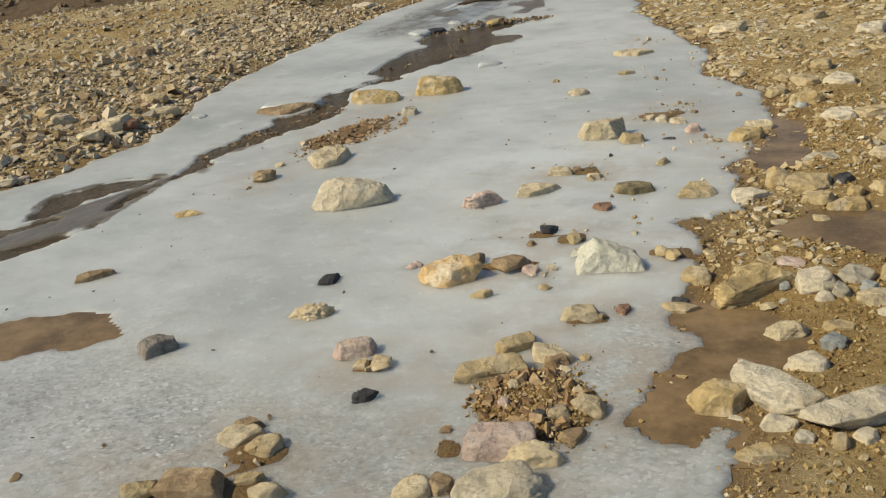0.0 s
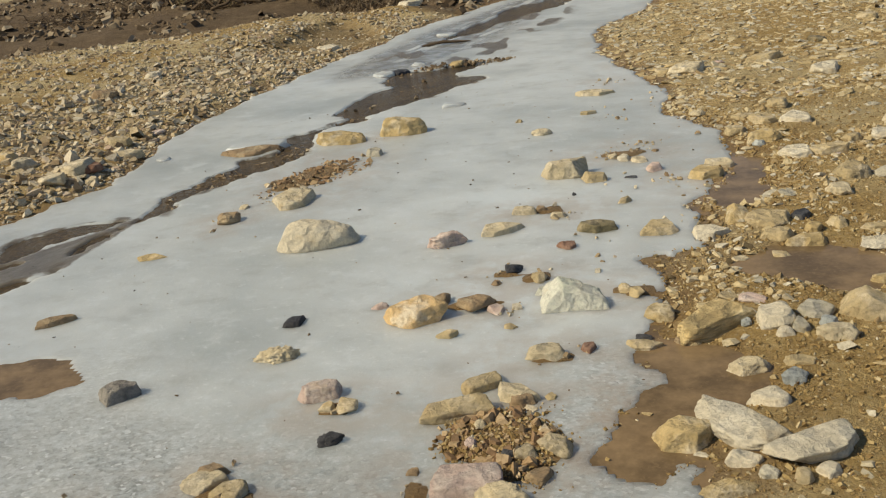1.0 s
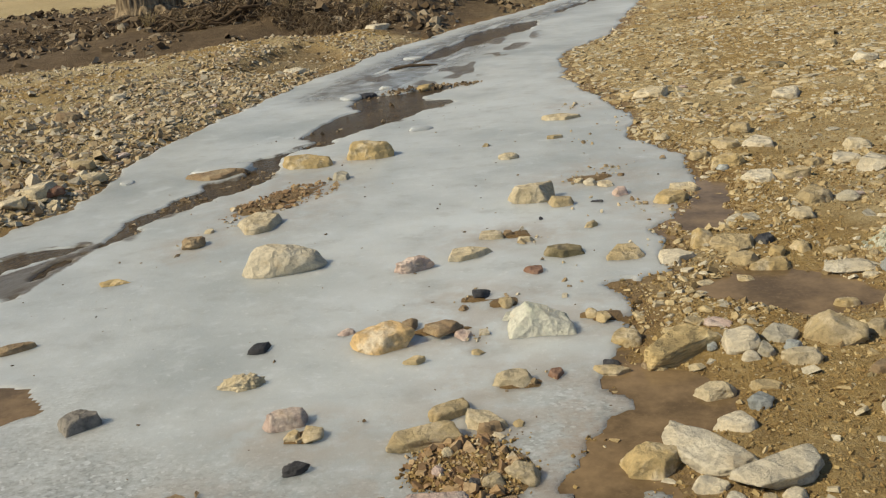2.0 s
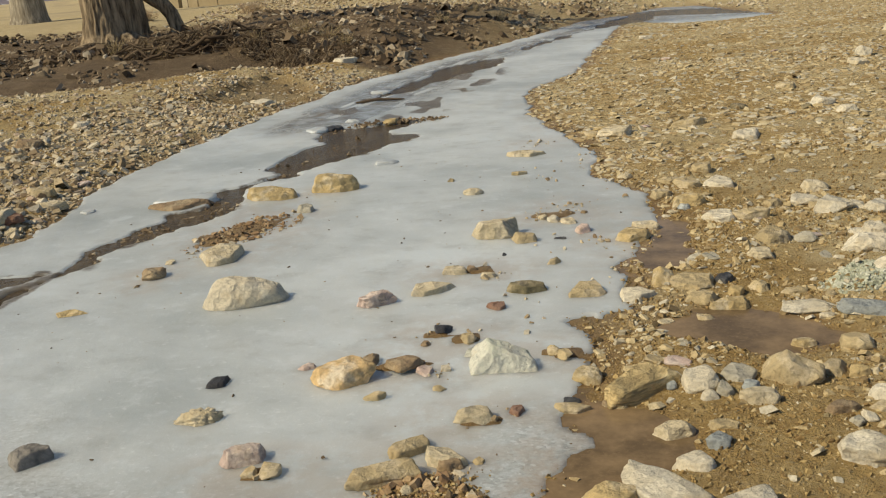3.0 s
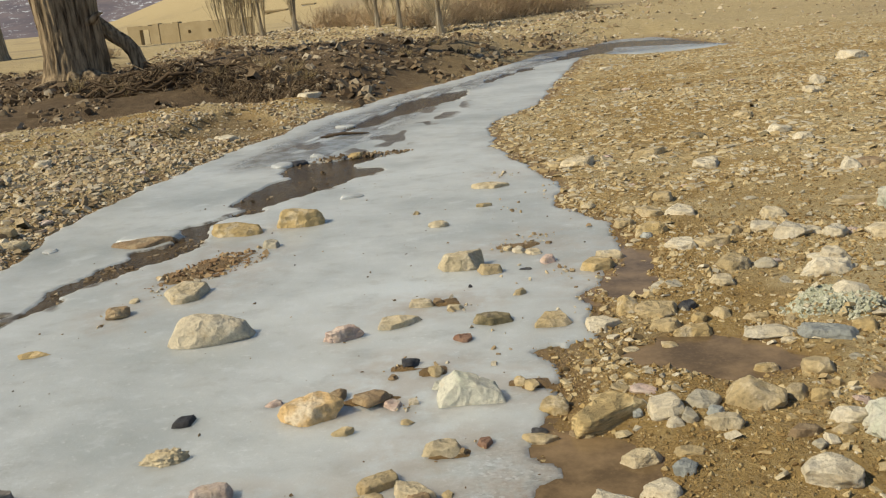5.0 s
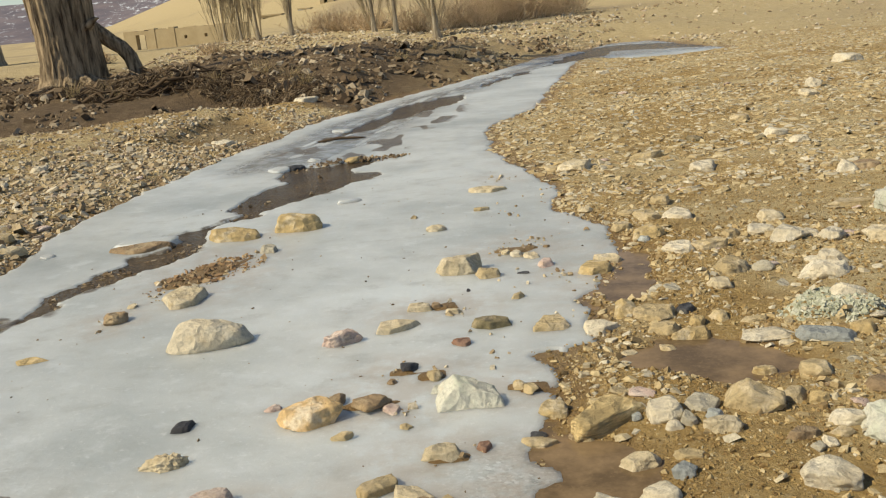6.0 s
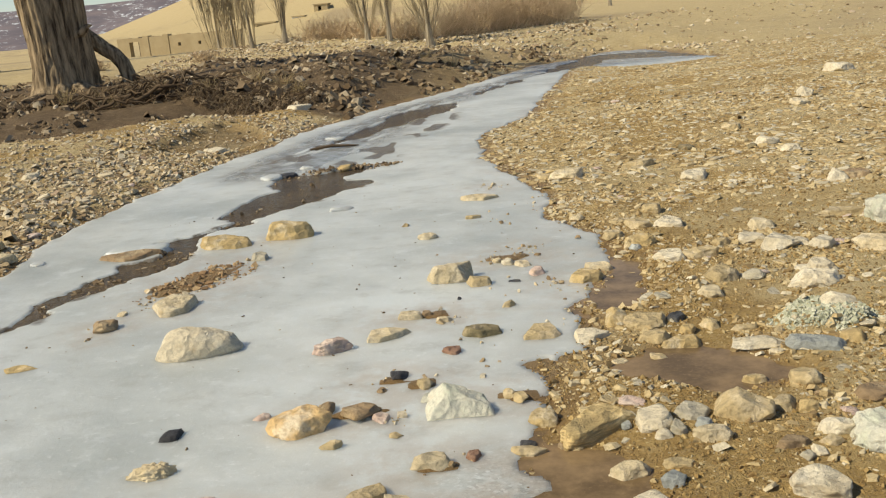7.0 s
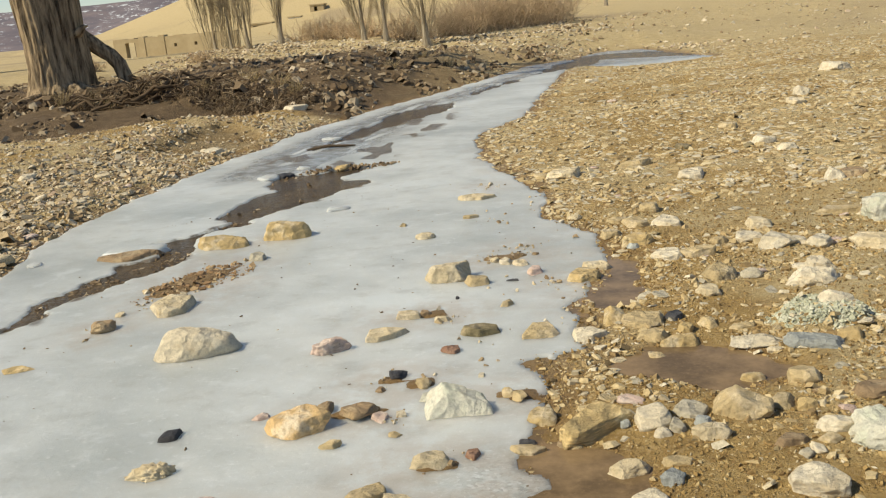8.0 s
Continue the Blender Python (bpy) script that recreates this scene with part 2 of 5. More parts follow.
def water_material(name, colour, waves, gloss):
    mat, nt, bsdf = material(name, gloss, 0.22)
    co = coords(nt)
    broad, ripple_tone = noise_tex(nt, co, 4, 5, 0.65), noise_tex(nt, co, 40, 5, 0.7)
    col = mix(nt, span(nt, broad, 0.32, 0.68), scaled(colour, 0.62), scaled(colour, 1.35))
    # Bright and dark sides of the ripples, painted into the water colour.
    ripple_contrast = min(waves, 1.0)
    col = mix(nt, maths(nt, "MULTIPLY", span(nt, ripple_tone, 0.53, 0.66), 0.2 + 0.5 * ripple_contrast), col, scaled(colour, 1.5 + ripple_contrast))
    col = mix(nt, maths(nt, "MULTIPLY", span(nt, ripple_tone, 0.47, 0.36), 0.8 * ripple_contrast), col, scaled(colour, 0.3))
    nt.links.new(col, bsdf.inputs["Base Color"])
    bsdf.inputs["IOR"].default_value = 1.33
    ripple = maths(nt, "ADD", noise_tex(nt, co, 22, 3), maths(nt, "MULTIPLY", noise_tex(nt, co, 55, 4), 0.5))
    relief(nt, bsdf, ripple, waves, 0.012)
    return mat


def bark_material(name, dark, light, scale=1.0):
    mat, nt, bsdf = material(name, 0.95, 0.1)
    m = node(nt, "ShaderNodeMapping", Scale=(4.5 * scale, 4.5 * scale, 0.45 * scale))
    nt.links.new(coords(nt), m.inputs["Vector"])
    grain = noise_tex(nt, m.outputs[0], 2.2, 6, 0.65)
    nt.links.new(ramp(nt, grain, [(0.36, dark), (0.5, scaled(light, 0.6)), (0.62, light)]), bsdf.inputs["Base Color"])
    relief(nt, bsdf, grain, 0.9, 0.05)
    return mat


def plain_material(name, low, high, scale, rough=0.9, bump=0.02):
    mat, nt, bsdf = material(name, rough, 0.2)
    n = noise_tex(nt, coords(nt), scale, 6, 0.65)
    nt.links.new(ramp(nt, n, [(0.3, low), (0.7, high)]), bsdf.inputs["Base Color"])
    relief(nt, bsdf, n, 0.6, bump)
    return mat


def mesa_material():
    mat, nt, bsdf = material("snowy_mesa", 0.95, 0.1)
    co = coords(nt)
    m = node(nt, "ShaderNodeMapping", Scale=(1, 1, 4))
    nt.links.new(co, m.inputs["Vector"])
    # Rock and snow colours are muted towards blue-grey: distance haze is mixed in.
    rock = ramp(nt, noise_tex(nt, m.outputs[0], 0.012, 6, 0.6), [(0.3, (0.12, 0.115, 0.145)), (0.6, (0.19, 0.165, 0.185)), (0.8, (0.27, 0.225, 0.225))])
    snow = span(nt, noise_tex(nt, m.outputs[0], 0.034, 7, 0.78), 0.55, 0.63)
    nt.links.new(mix(nt, snow, rock, (0.60, 0.65, 0.73)), bsdf.inputs["Base Color"])
    return mat


ICE = ice_material()
STONE["ice"] = ICE
GROUND = ground_material()
WATER = water_material("stream_water", (0.085, 0.062, 0.036), 1.4, 0.16)
PUDDLE = water_material("muddy_puddle_water", (0.20, 0.138, 0.076), 0.10, 0.16)
BARK = bark_material("old_bark", (0.065, 0.046, 0.03), (0.45, 0.345, 0.225))
PALE_BARK = bark_material("pale_poplar_bark", (0.20, 0.16, 0.11), (0.48, 0.42, 0.32))
TWIG = plain_material("dry_twigs", (0.055, 0.038, 0.025), (0.15, 0.105, 0.065), 6)
PALE_TWIG = plain_material("pale_dry_twigs", (0.32, 0.26, 0.165), (0.50, 0.42, 0.29), 4)
BUSH = plain_material("brown_bush_twigs", (0.38, 0.275, 0.17), (0.76, 0.61, 0.42), 1.1)
ROOT = plain_material("weathered_roots", (0.13, 0.095, 0.062), (0.36, 0.275, 0.18), 7)
STRAW = plain_material("dry_grass", (0.30, 0.23, 0.12), (0.48, 0.38, 0.22), 5)
ADOBE = plain_material("mud_brick_plaster", (0.34, 0.27, 0.16), (0.43, 0.35, 0.22), 1.2)
DOORWAY_SHADE = plain_material("doorway_shade", (0.05, 0.04, 0.03), (0.08, 0.06, 0.045), 2)
LIMEWASH = plain_material("limewashed_plaster", (0.62, 0.60, 0.54), (0.72, 0.70, 0.64), 2)
MESA = mesa_material()

# ---- the lie of the land ----
# terrain
LATTICE = np.random.RandomState(7).rand(256, 256)


def wobble(x, y, size, seed=0):
    """Smooth value noise from -1 to 1 with bumps about size metres wide."""
    u, v = np.asarray(x) / size + seed * 17.3, np.asarray(y) / size + seed * 9.7
    i, j = np.floor(u).astype(int), np.floor(v).astype(int)
    fu, fv = u - i, v - j
    fu, fv = fu * fu * (3 - 2 * fu), fv * fv * (3 - 2 * fv)
    a, b = LATTICE[i % 256, j % 256], LATTICE[(i + 1) % 256, j % 256]
    c, d = LATTICE[i % 256, (j + 1) % 256], LATTICE[(i + 1) % 256, (j + 1) % 256]
    return ((a * (1 - fu) + b * fu) * (1 - fv) + (c * (1 - fu) + d * fu) * fv) * 2 - 1


def step(low, high, v):
    t = np.clip((np.asarray(v, float) - low) / (high - low), 0, 1)
    return t * t * (3 - 2 * t)


def inside(outline, x, y):
    """Distance to a closed outline, positive within it."""
    x, y = np.asarray(x, float), np.asarray(y, float)
    best, odd = np.full(x.shape, 1e9), np.zeros(x.shape, bool)
    for (ax, ay), (bx, by) in zip(outline, outline[1:] + outline[:1]):
        ex, ey = bx - ax, by - ay
        t = np.clip(((x - ax) * ex + (y - ay) * ey) / (ex * ex + ey * ey), 0, 1)
        best = np.minimum(best, (x - ax - t * ex) ** 2 + (y - ay - t * ey) ** 2)
        if ey:
            odd ^= ((ay > y) != (by > y)) & (x < ax + (y - ay) / ey * ex)
    return np.where(odd, 1, -1) * np.sqrt(best)


def along(line, x, y):
    """Distance within a band: corners are (x, y, half its width)."""
    x, y = np.asarray(x, float), np.asarray(y, float)
    best = np.full(x.shape, -1e9)
    for (ax, ay, aw), (bx, by, bw) in zip(line, line[1:]):
        ex, ey = bx - ax, by - ay
        t = np.clip(((x - ax) * ex + (y - ay) * ey) / (ex * ex + ey * ey), 0, 1)
        best = np.maximum(best, aw + t * (bw - aw) - np.hypot(x - ax - t * ex, y - ay - t * ey))
    return best


LEFT_SHORE = [(-6.5, -13), (-5.6, -9), (-5.3, -5), (-4.8, -1), (-4.5, 2.5), (-3.85, 4.7), (-3.5, 5.0), (-3.2, 5.65), (-3.15, 6.2), (-3.3, 6.9), (-3.28, 7.6), (-3.18, 8.4),
              (-2.98, 9.5), (-2.73, 11), (-2.45, 12), (-2.2, 13.4), (-1.75, 14.5), (-1.3, 15.9), (-0.4, 17.7), (0.4, 19.6), (1.1, 21.3)]
FAR_SHORE = [(1.94, 23.8), (3.1, 24.9), (4.4, 27.3), (5.5, 27.3), (5.85, 24), (6.1, 21.7), (4.77, 20.8), (3.82, 21), (3.08, 22.4), (2.7, 21.6)]
RIGHT_SHORE = [(2.03, 18.4), (1.02, 13.1), (0.29, 11.4), (0.26, 9.6), (0.47, 8.5), (0.7, 7.4), (0.59, 6.6), (0.9, 5.95), (0.87, 5.4), (0.66, 4.8),
               (0.5, 4.45), (0.47, 3.9), (0.25, 3.77), (0.33, 3.6), (0.29, 3.37), (0.17, 3.08), (0.14, 2.9), (0.2, 2.74), (0.13, 2.56),
               (0.0, 2.28), (0.03, 2.16), (0.12, 2.14), (0.19, 2.25), (0.25, 2.22), (0.22, 1.9), (0.15, 1.0), (0.3, -1), (-0.2, -4), (-1.2, -8), (-3.2, -13)]
STREAM = LEFT_SHORE + FAR_SHORE + RIGHT_SHORE
POOL_UP = [(-2.03, 7.48), (-1.97, 7.97), (-1.85, 8.38), (-1.71, 8.66), (-1.88, 8.96), (-1.86, 9.5), (-1.44, 9.46), (-1.05, 9.61), (-0.93, 9.55), (-1.0, 9.31), (-1.18, 9.17), (-1.1, 8.91), (-0.88, 8.87),
           (-0.85, 8.71), (-0.92, 8.48), (-1.08, 8.33), (-1.19, 8.11), (-1.37, 7.86), (-1.53, 7.61), (-1.71, 7.41), (-1.81, 7.34)]
POOL_DOWN = [(-3.12, 4.27), (-3.2, 4.48), (-3.21, 4.62), (-3.09, 4.76), (-2.98, 4.88), (-2.81, 4.92), (-2.63, 4.92), (-2.72, 4.74), (-2.84, 4.62), (-2.96, 4.51), (-3.01, 4.37), (-3.06, 4.28)]
THIN_ICE = [(-2.51, 4.96), (-2.56, 4.77), (-2.57, 4.5), (-2.58, 4.32), (-2.64, 4.12), (-2.75, 4.03), (-2.83, 3.8), (-2.94, 3.69), (-3.09, 3.55), (-3.6, 3.3), (-3.9, 3.8), (-3.47, 4.08), (-3.22, 4.11),
            (-3.09, 4.16), (-3.04, 4.3), (-2.94, 4.48), (-2.8, 4.61), (-2.7, 4.77), (-2.62, 4.89)]
LOWER_CHANNEL = [(-2.50, 5.1, 0.08), (-2.53, 4.95, 0.06), (-2.62, 4.75, 0.05), (-2.70, 4.5, 0.03), (-2.66, 4.07, 0.02), (-2.77, 3.96, 0.035), (-2.85, 3.84, 0.05), (-2.98, 3.75, 0.06), (-3.07, 3.62, 0.07), (-3.5, 3.3, 0.12)]
UPPER_LINE = [(-2.99, 4.25, 0.02), (-3.06, 4.17, 0.035), (-3.19, 4.07, 0.05), (-3.29, 3.92, 0.06), (-3.6, 3.6, 0.08)]
PUDDLE_ICE = [(-2.75, 2.75), (-2.5, 2.95), (-2.36, 3.04), (-2.21, 3.08), (-2.01, 3.04), (-1.87, 2.85), (-2.01, 2.74), (-2.17, 2.73), (-2.4, 2.66)]
CHANNEL = [(-2.51, 4.96), (-2.6, 5.15), (-2.65, 5.37), (-2.59, 5.51), (-2.45, 5.78), (-2.35, 5.96), (-2.37, 6.19), (-2.13, 6.24), (-2.13, 6.49), (-2.31, 6.77), (-2.11, 6.88), (-1.96, 7.16), (-1.81, 7.36), (-1.7, 7.43),
           (-1.66, 7.22), (-1.77, 7.13), (-1.92, 6.98), (-2.0, 6.85), (-1.95, 6.56), (-1.9, 6.18), (-2.03, 5.98), (-2.17, 5.77), (-2.31, 5.49), (-2.43, 5.3), (-2.48, 5.04)]
FAR_WATER = [(-1.75, 11.2, 0.10), (-1.35, 12.4, 0.18), (-0.75, 14.0, 0.42), (-0.25, 15.3, 0.30), (0.1, 16.2, 0.05), (0.5, 17.4, 0.2), (1.1, 19, 0.24), (1.9, 20.8, 0.15), (2.75, 22.2, 0.55), (3.5, 24.0, 0.5), (4.4, 24.9, 1.35), (5.2, 24.3, 1.15), (5.8, 22.9, 0.35)]
MUD_POOL = [(0.0, 2.19), (0.0, 2.28), (0.07, 2.42), (0.12, 2.52), (0.15, 2.58), (0.09, 2.65), (0.17, 2.69), (0.18, 2.81), (0.14, 2.9), (0.27, 2.95), (0.41, 2.88), (0.49, 2.72), (0.47, 2.57), (0.32, 2.55), (0.27, 2.42), (0.18, 2.36), (0.16, 2.27), (0.16, 2.17), (0.08, 2.12)]
BACK_POOL = [(0.63, 3.7), (0.8, 3.84), (1.0, 3.76), (1.16, 3.65), (1.25, 3.51), (1.05, 3.32), (0.89, 3.35), (0.76, 3.43), (0.62, 3.55)]
SIDE_POOL = [(0.87, 5.29), (1.01, 5.25), (0.92, 4.81), (0.77, 4.45), (0.66, 4.48), (0.76, 4.85)]
MIDDLE_Y = [-14, -2, 5, 10, 15, 20, 25, 28, 60]
MIDDLE_X = [-5, -2, -1.2, -1.2, -0.3, 1.6, 3.6, 5.2, 20]


MOUNDS = [(-1.66, 5.60, 0.20, 0.42, -34, 0.026), (-1.97, 4.76, 0.07, 0.05, 0, 0.016), (-0.28, 2.37, 0.20, 0.23, 10, 0.026), (1.60, 3.97, 0.24, 0.16, 0, 0.10),
          (-0.14, 2.88, 0.14, 0.07, 10, 0.020), (-0.36, 3.69, 0.09, 0.07, 0, 0.018), (-0.23, 3.62, 0.09, 0.07, 0, 0.018), (0.18, 3.43, 0.12, 0.06, -10, 0.020), (-0.48, 3.38, 0.15, 0.07, 0, 0.020), (-1.07, 2.08, 0.11, 0.10, 40, 0.020),
          (-0.85, 2.58, 0.09, 0.06, 0, 0.018), (0.24, 5.53, 0.20, 0.10, 0, 0.022), (-0.20, 4.52, 0.15, 0.08, 0, 0.018), (-0.52, 2.12, 0.06, 0.06, 0, 0.014), (-1.15, 1.93, 0.30, 0.08, 5, 0.022)]

SPOTS = [(-0.36, 3.70, 0.10), (-0.22, 3.64, 0.10), (-0.22, 4.55, 0.10), (-0.10, 4.44, 0.08), (0.21, 5.56, 0.16), (0.34, 5.72, 0.16), (0.19, 3.44, 0.07), (-0.54, 3.37, 0.08), (-0.33, 3.30, 0.10),
         (-0.16, 2.88, 0.08), (-0.02, 2.93, 0.06), (-1.97, 4.76, 0.09), (-2.0, 4.55, 0.07), (-1.81, 5.12, 0.10), (-1.06, 2.06, 0.07), (-0.87, 2.57, 0.06), (-0.53, 2.12, 0.07), (-1.38, 6.54, 0.10), (0.24, 7.95, 0.15), (0.5, 4.95, 0.12)]


def left_of(x, y):
    return x < np.interp(y, MIDDLE_Y, MIDDLE_X)


def rugged(x, y, k=1.0):
    return k * (0.05 * wobble(x, y, 0.28, 1) + 0.035 * wobble(x, y, 0.11, 2) + 0.025 * wobble(x, y, 0.05, 3))


def stream_depth(x, y):
    return inside(STREAM, x, y) + rugged(x, y, 0.85) + 0.012 * wobble(x, y, 0.03, 26)


def thaw_hole(x, y):
    """The still brown puddle within the ice."""
    return inside(PUDDLE_ICE, x, y) + rugged(x, y)


def open_water(x, y):
    """Distance into the gaps of the ice, positive where water lies open."""
    d = np.maximum.reduce([inside(POOL_UP, x, y), inside(POOL_DOWN, x, y), inside(PUDDLE_ICE, x, y), inside(CHANNEL, x, y) - 0.015, along(LOWER_CHANNEL, x, y), along(UPPER_LINE, x, y), along(FAR_WATER, x, y) - 0.08])
    return d + rugged(x, y, 0.75) + step(9.5, 11, y) * (0.16 * wobble(x * 1.5, y * 0.5, 0.55, 18) + 0.08 * wobble(x, y * 0.6, 0.2, 19))


def puddle_depth(x, y):
    return np.maximum.reduce([inside(MUD_POOL, x, y), inside(BACK_POOL, x, y), inside(SIDE_POOL, x, y)]) + rugged(x, y, 1.1)


def bar_back(x):
    """Where the gravel bar on the left ends and the dark bank begins."""
    return np.interp(x, [-16, -8, -6.3, -4.8, -3.9, -2.8, -1.6, 0], [13.0, 12.8, 13.4, 15.1, 15.8, 15.5, 14.3, 13.0])


def bank_edge(x):
    """Where the dark bank breaks off steeply above the bar."""
    return np.interp(x, [-14, -8, -6.4, -5.2, -3.9, -2.8, -2.2, -1.2], [17.0, 17.2, 17.3, 17.05, 16.4, 15.9, 15.7, 15.9])


def bank_rise(x, y):
    return step(0.0, 0.38, y - bank_edge(x) + 0.22 * wobble(x, y, 0.5, 28) + 0.10 * wobble(x, y, 0.2, 29)) * (1 - 0.6 * step(-2.4, -1.2, x)) * (1 - 0.65 * step(6.2, 7.6, -x))


SLIP = [(-3.95, 11.9), (-3.85, 12.9), (-3.6, 14.3), (-3.0, 14.0), (-2.4, 12.9), (-2.3, 11.9), (-2.7, 11.3), (-3.4, 11.4)]


def slip(x, y):
    """Distance into the hollow where the bar has slipped and bare brown sand shows."""
    return inside(SLIP, x, y) + 0.14 * wobble(x, y, 0.45, 25) + 0.06 * wobble(x, y, 0.15, 30)


def scarp(x, y):
    return step(-0.12, 0.15, slip(x, y))


def ground_z(x, y):
    x, y = np.asarray(x, float), np.asarray(y, float)
    d = stream_depth(x, y)
    out = np.maximum(-d, 0)
    left = np.clip((np.interp(y, MIDDLE_Y, MIDDLE_X) - x) / (0.4 + 0.5 * np.maximum(y - 20, 0)) + 0.5, 0, 1)
    bar = 0.07 * step(0, 0.35, out) + 0.20 * step(0.3, 2.6, out)
    rough_soil = step(14.3, 15.5, y + 0.22 * (x + 5)) * (1 - step(26, 34, y))
    bank = rough_soil * (0.10 * wobble(x, y, 1.3, 16) + 0.06 * wobble(x, y, 0.5, 17)) + 0.12 * step(14.5, 19.5, y + 0.25 * x) + 0.26 * bank_rise(x, y) - 0.16 * np.exp(-((y - 0.5 - bar_back(x)) / 0.8) ** 2) * step(1.2, 2.2, out)
    gully = step(-0.10, 0.24, slip(x, y))
    z_left = bar + bank * step(0.2, 1.6, out) - 0.11 * gully * step(0.1, 0.5, out)
    z_right = 0.025 * step(0, 0.3, out) + 0.09 * step(0.3, 4, out) + 0.35 * step(5, 18, out)
    z = left * z_left + (1 - left) * z_right + 0.35 * step(26, 40, y) - 0.75 * step(44, 72, y - 0.5 * x) * step(-4, 12, -x)
    z = z + step(0, 0.6, out) * (0.03 * wobble(x, y, 1.7, 4) + 0.016 * wobble(x, y, 0.42, 5) + 0.006 * wobble(x, y, 0.12, 6))
    z = z - 0.12 * step(0, 0.35, d)
    p = puddle_depth(x, y)
    z = np.where(p > -0.15, z * (1 - step(-0.15, 0.0, p)) - 0.018 * step(-0.05, 0.08, p), z)
    for cx, cy, rx, ry, turn, high in MOUNDS:
        c, q = math.cos(radians(turn)), math.sin(radians(turn))
        u = np.hypot((c * (x - cx) + q * (y - cy)) / rx, (c * (y - cy) - q * (x - cx)) / ry) + 0.25 * wobble(x, y, 0.13, 14) + 0.12 * wobble(x, y, 0.05, 15)
        z = np.where(u < 1.4, np.maximum(z, -0.03 + (high + 0.03) * (1 - step(0.55, 1.25, u))), z)
    hill = 48 * np.maximum(0, 1 - np.hypot((x - 22) * 1.0, y - 330) / 145)
    far = np.hypot(x, y)
    return z + hill + step(60, 400, far) * 1.2 * wobble(x, y, 90, 8) + step(20, 70, far) * 0.12 * wobble(x, y, 7, 9)


def ice_cover(x, y):
    return np.minimum(stream_depth(x, y), -open_water(x, y))


def ice_z(x, y):
    s = ice_cover(x, y)
    return -0.040 + 0.049 * step(-0.022, 0.012, s) + 0.006 * wobble(x, y, 0.6, 11) + 0.003 * wobble(x, y, 0.15, 12)


def surface_z(x, y):
    return np.maximum(ground_z(x, y), ice_z(x, y))
# end terrain


# ---- building helpers ----
def part(name, bm, mat, parent=None, label="", smooth=True):
    me = bpy.data.meshes.new(name)
    bm.to_mesh(me)
    bm.free()
    return dressed(name, me, mat, parent, label, smooth)


def dressed(name, me, mat, parent=None, label="", smooth=True):
    me.materials.append(mat)
    me.polygons.foreach_set("use_smooth", [smooth] * len(me.polygons))
    ob = new(name, me)
    ob.parent = parent
    return tagged(ob, label)


def mesh_from(name, verts, faces):
    """A mesh from arrays of corners and of equal-sided faces."""
    me = bpy.data.meshes.new(name)
    sides = faces.shape[1]
    me.vertices.add(len(verts))
    me.vertices.foreach_set("co", np.asarray(verts, np.float32).ravel())
    me.loops.add(faces.size)
    me.loops.foreach_set("vertex_index", faces.astype(np.int32).ravel())
    me.polygons.add(len(faces))
    me.polygons.foreach_set("loop_start", np.arange(0, faces.size, sides, dtype=np.int32))
    me.update(calc_edges=True)
    return me


def field(xs, ys, height, keep=None):
    """A sheet over the lines xs and ys at the heights that height(x, y) gives; keep says which corners stay."""
    gx, gy = np.meshgrid(xs, ys)
    n, m = gx.shape
    gz = height(gx, gy)
    index = np.arange(n * m).reshape(n, m)
    faces = np.stack([index[:-1, :-1], index[:-1, 1:], index[1:, 1:], index[1:, :-1]], -1).reshape(-1, 4)
    verts = np.stack([gx, gy, gz], -1).reshape(-1, 3)
    if keep is not None:
        k = keep(gx, gy).reshape(-1)
        faces = faces[k[faces].any(1)]
        used = np.unique(faces)
        renumber = np.zeros(n * m, int)
        renumber[used] = np.arange(len(used))
        verts, faces = verts[used], renumber[faces]
    return verts, faces


def lines(*runs):
    """Grid lines from runs of (from, to, spacing)."""
    return np.unique(np.round(np.concatenate([np.arange(a, b, s) for a, b, s in runs]), 4))


def note(me, name, values):
    me.attributes.new(name, "FLOAT", "POINT").data.foreach_set("value", np.asarray(values, np.float32))


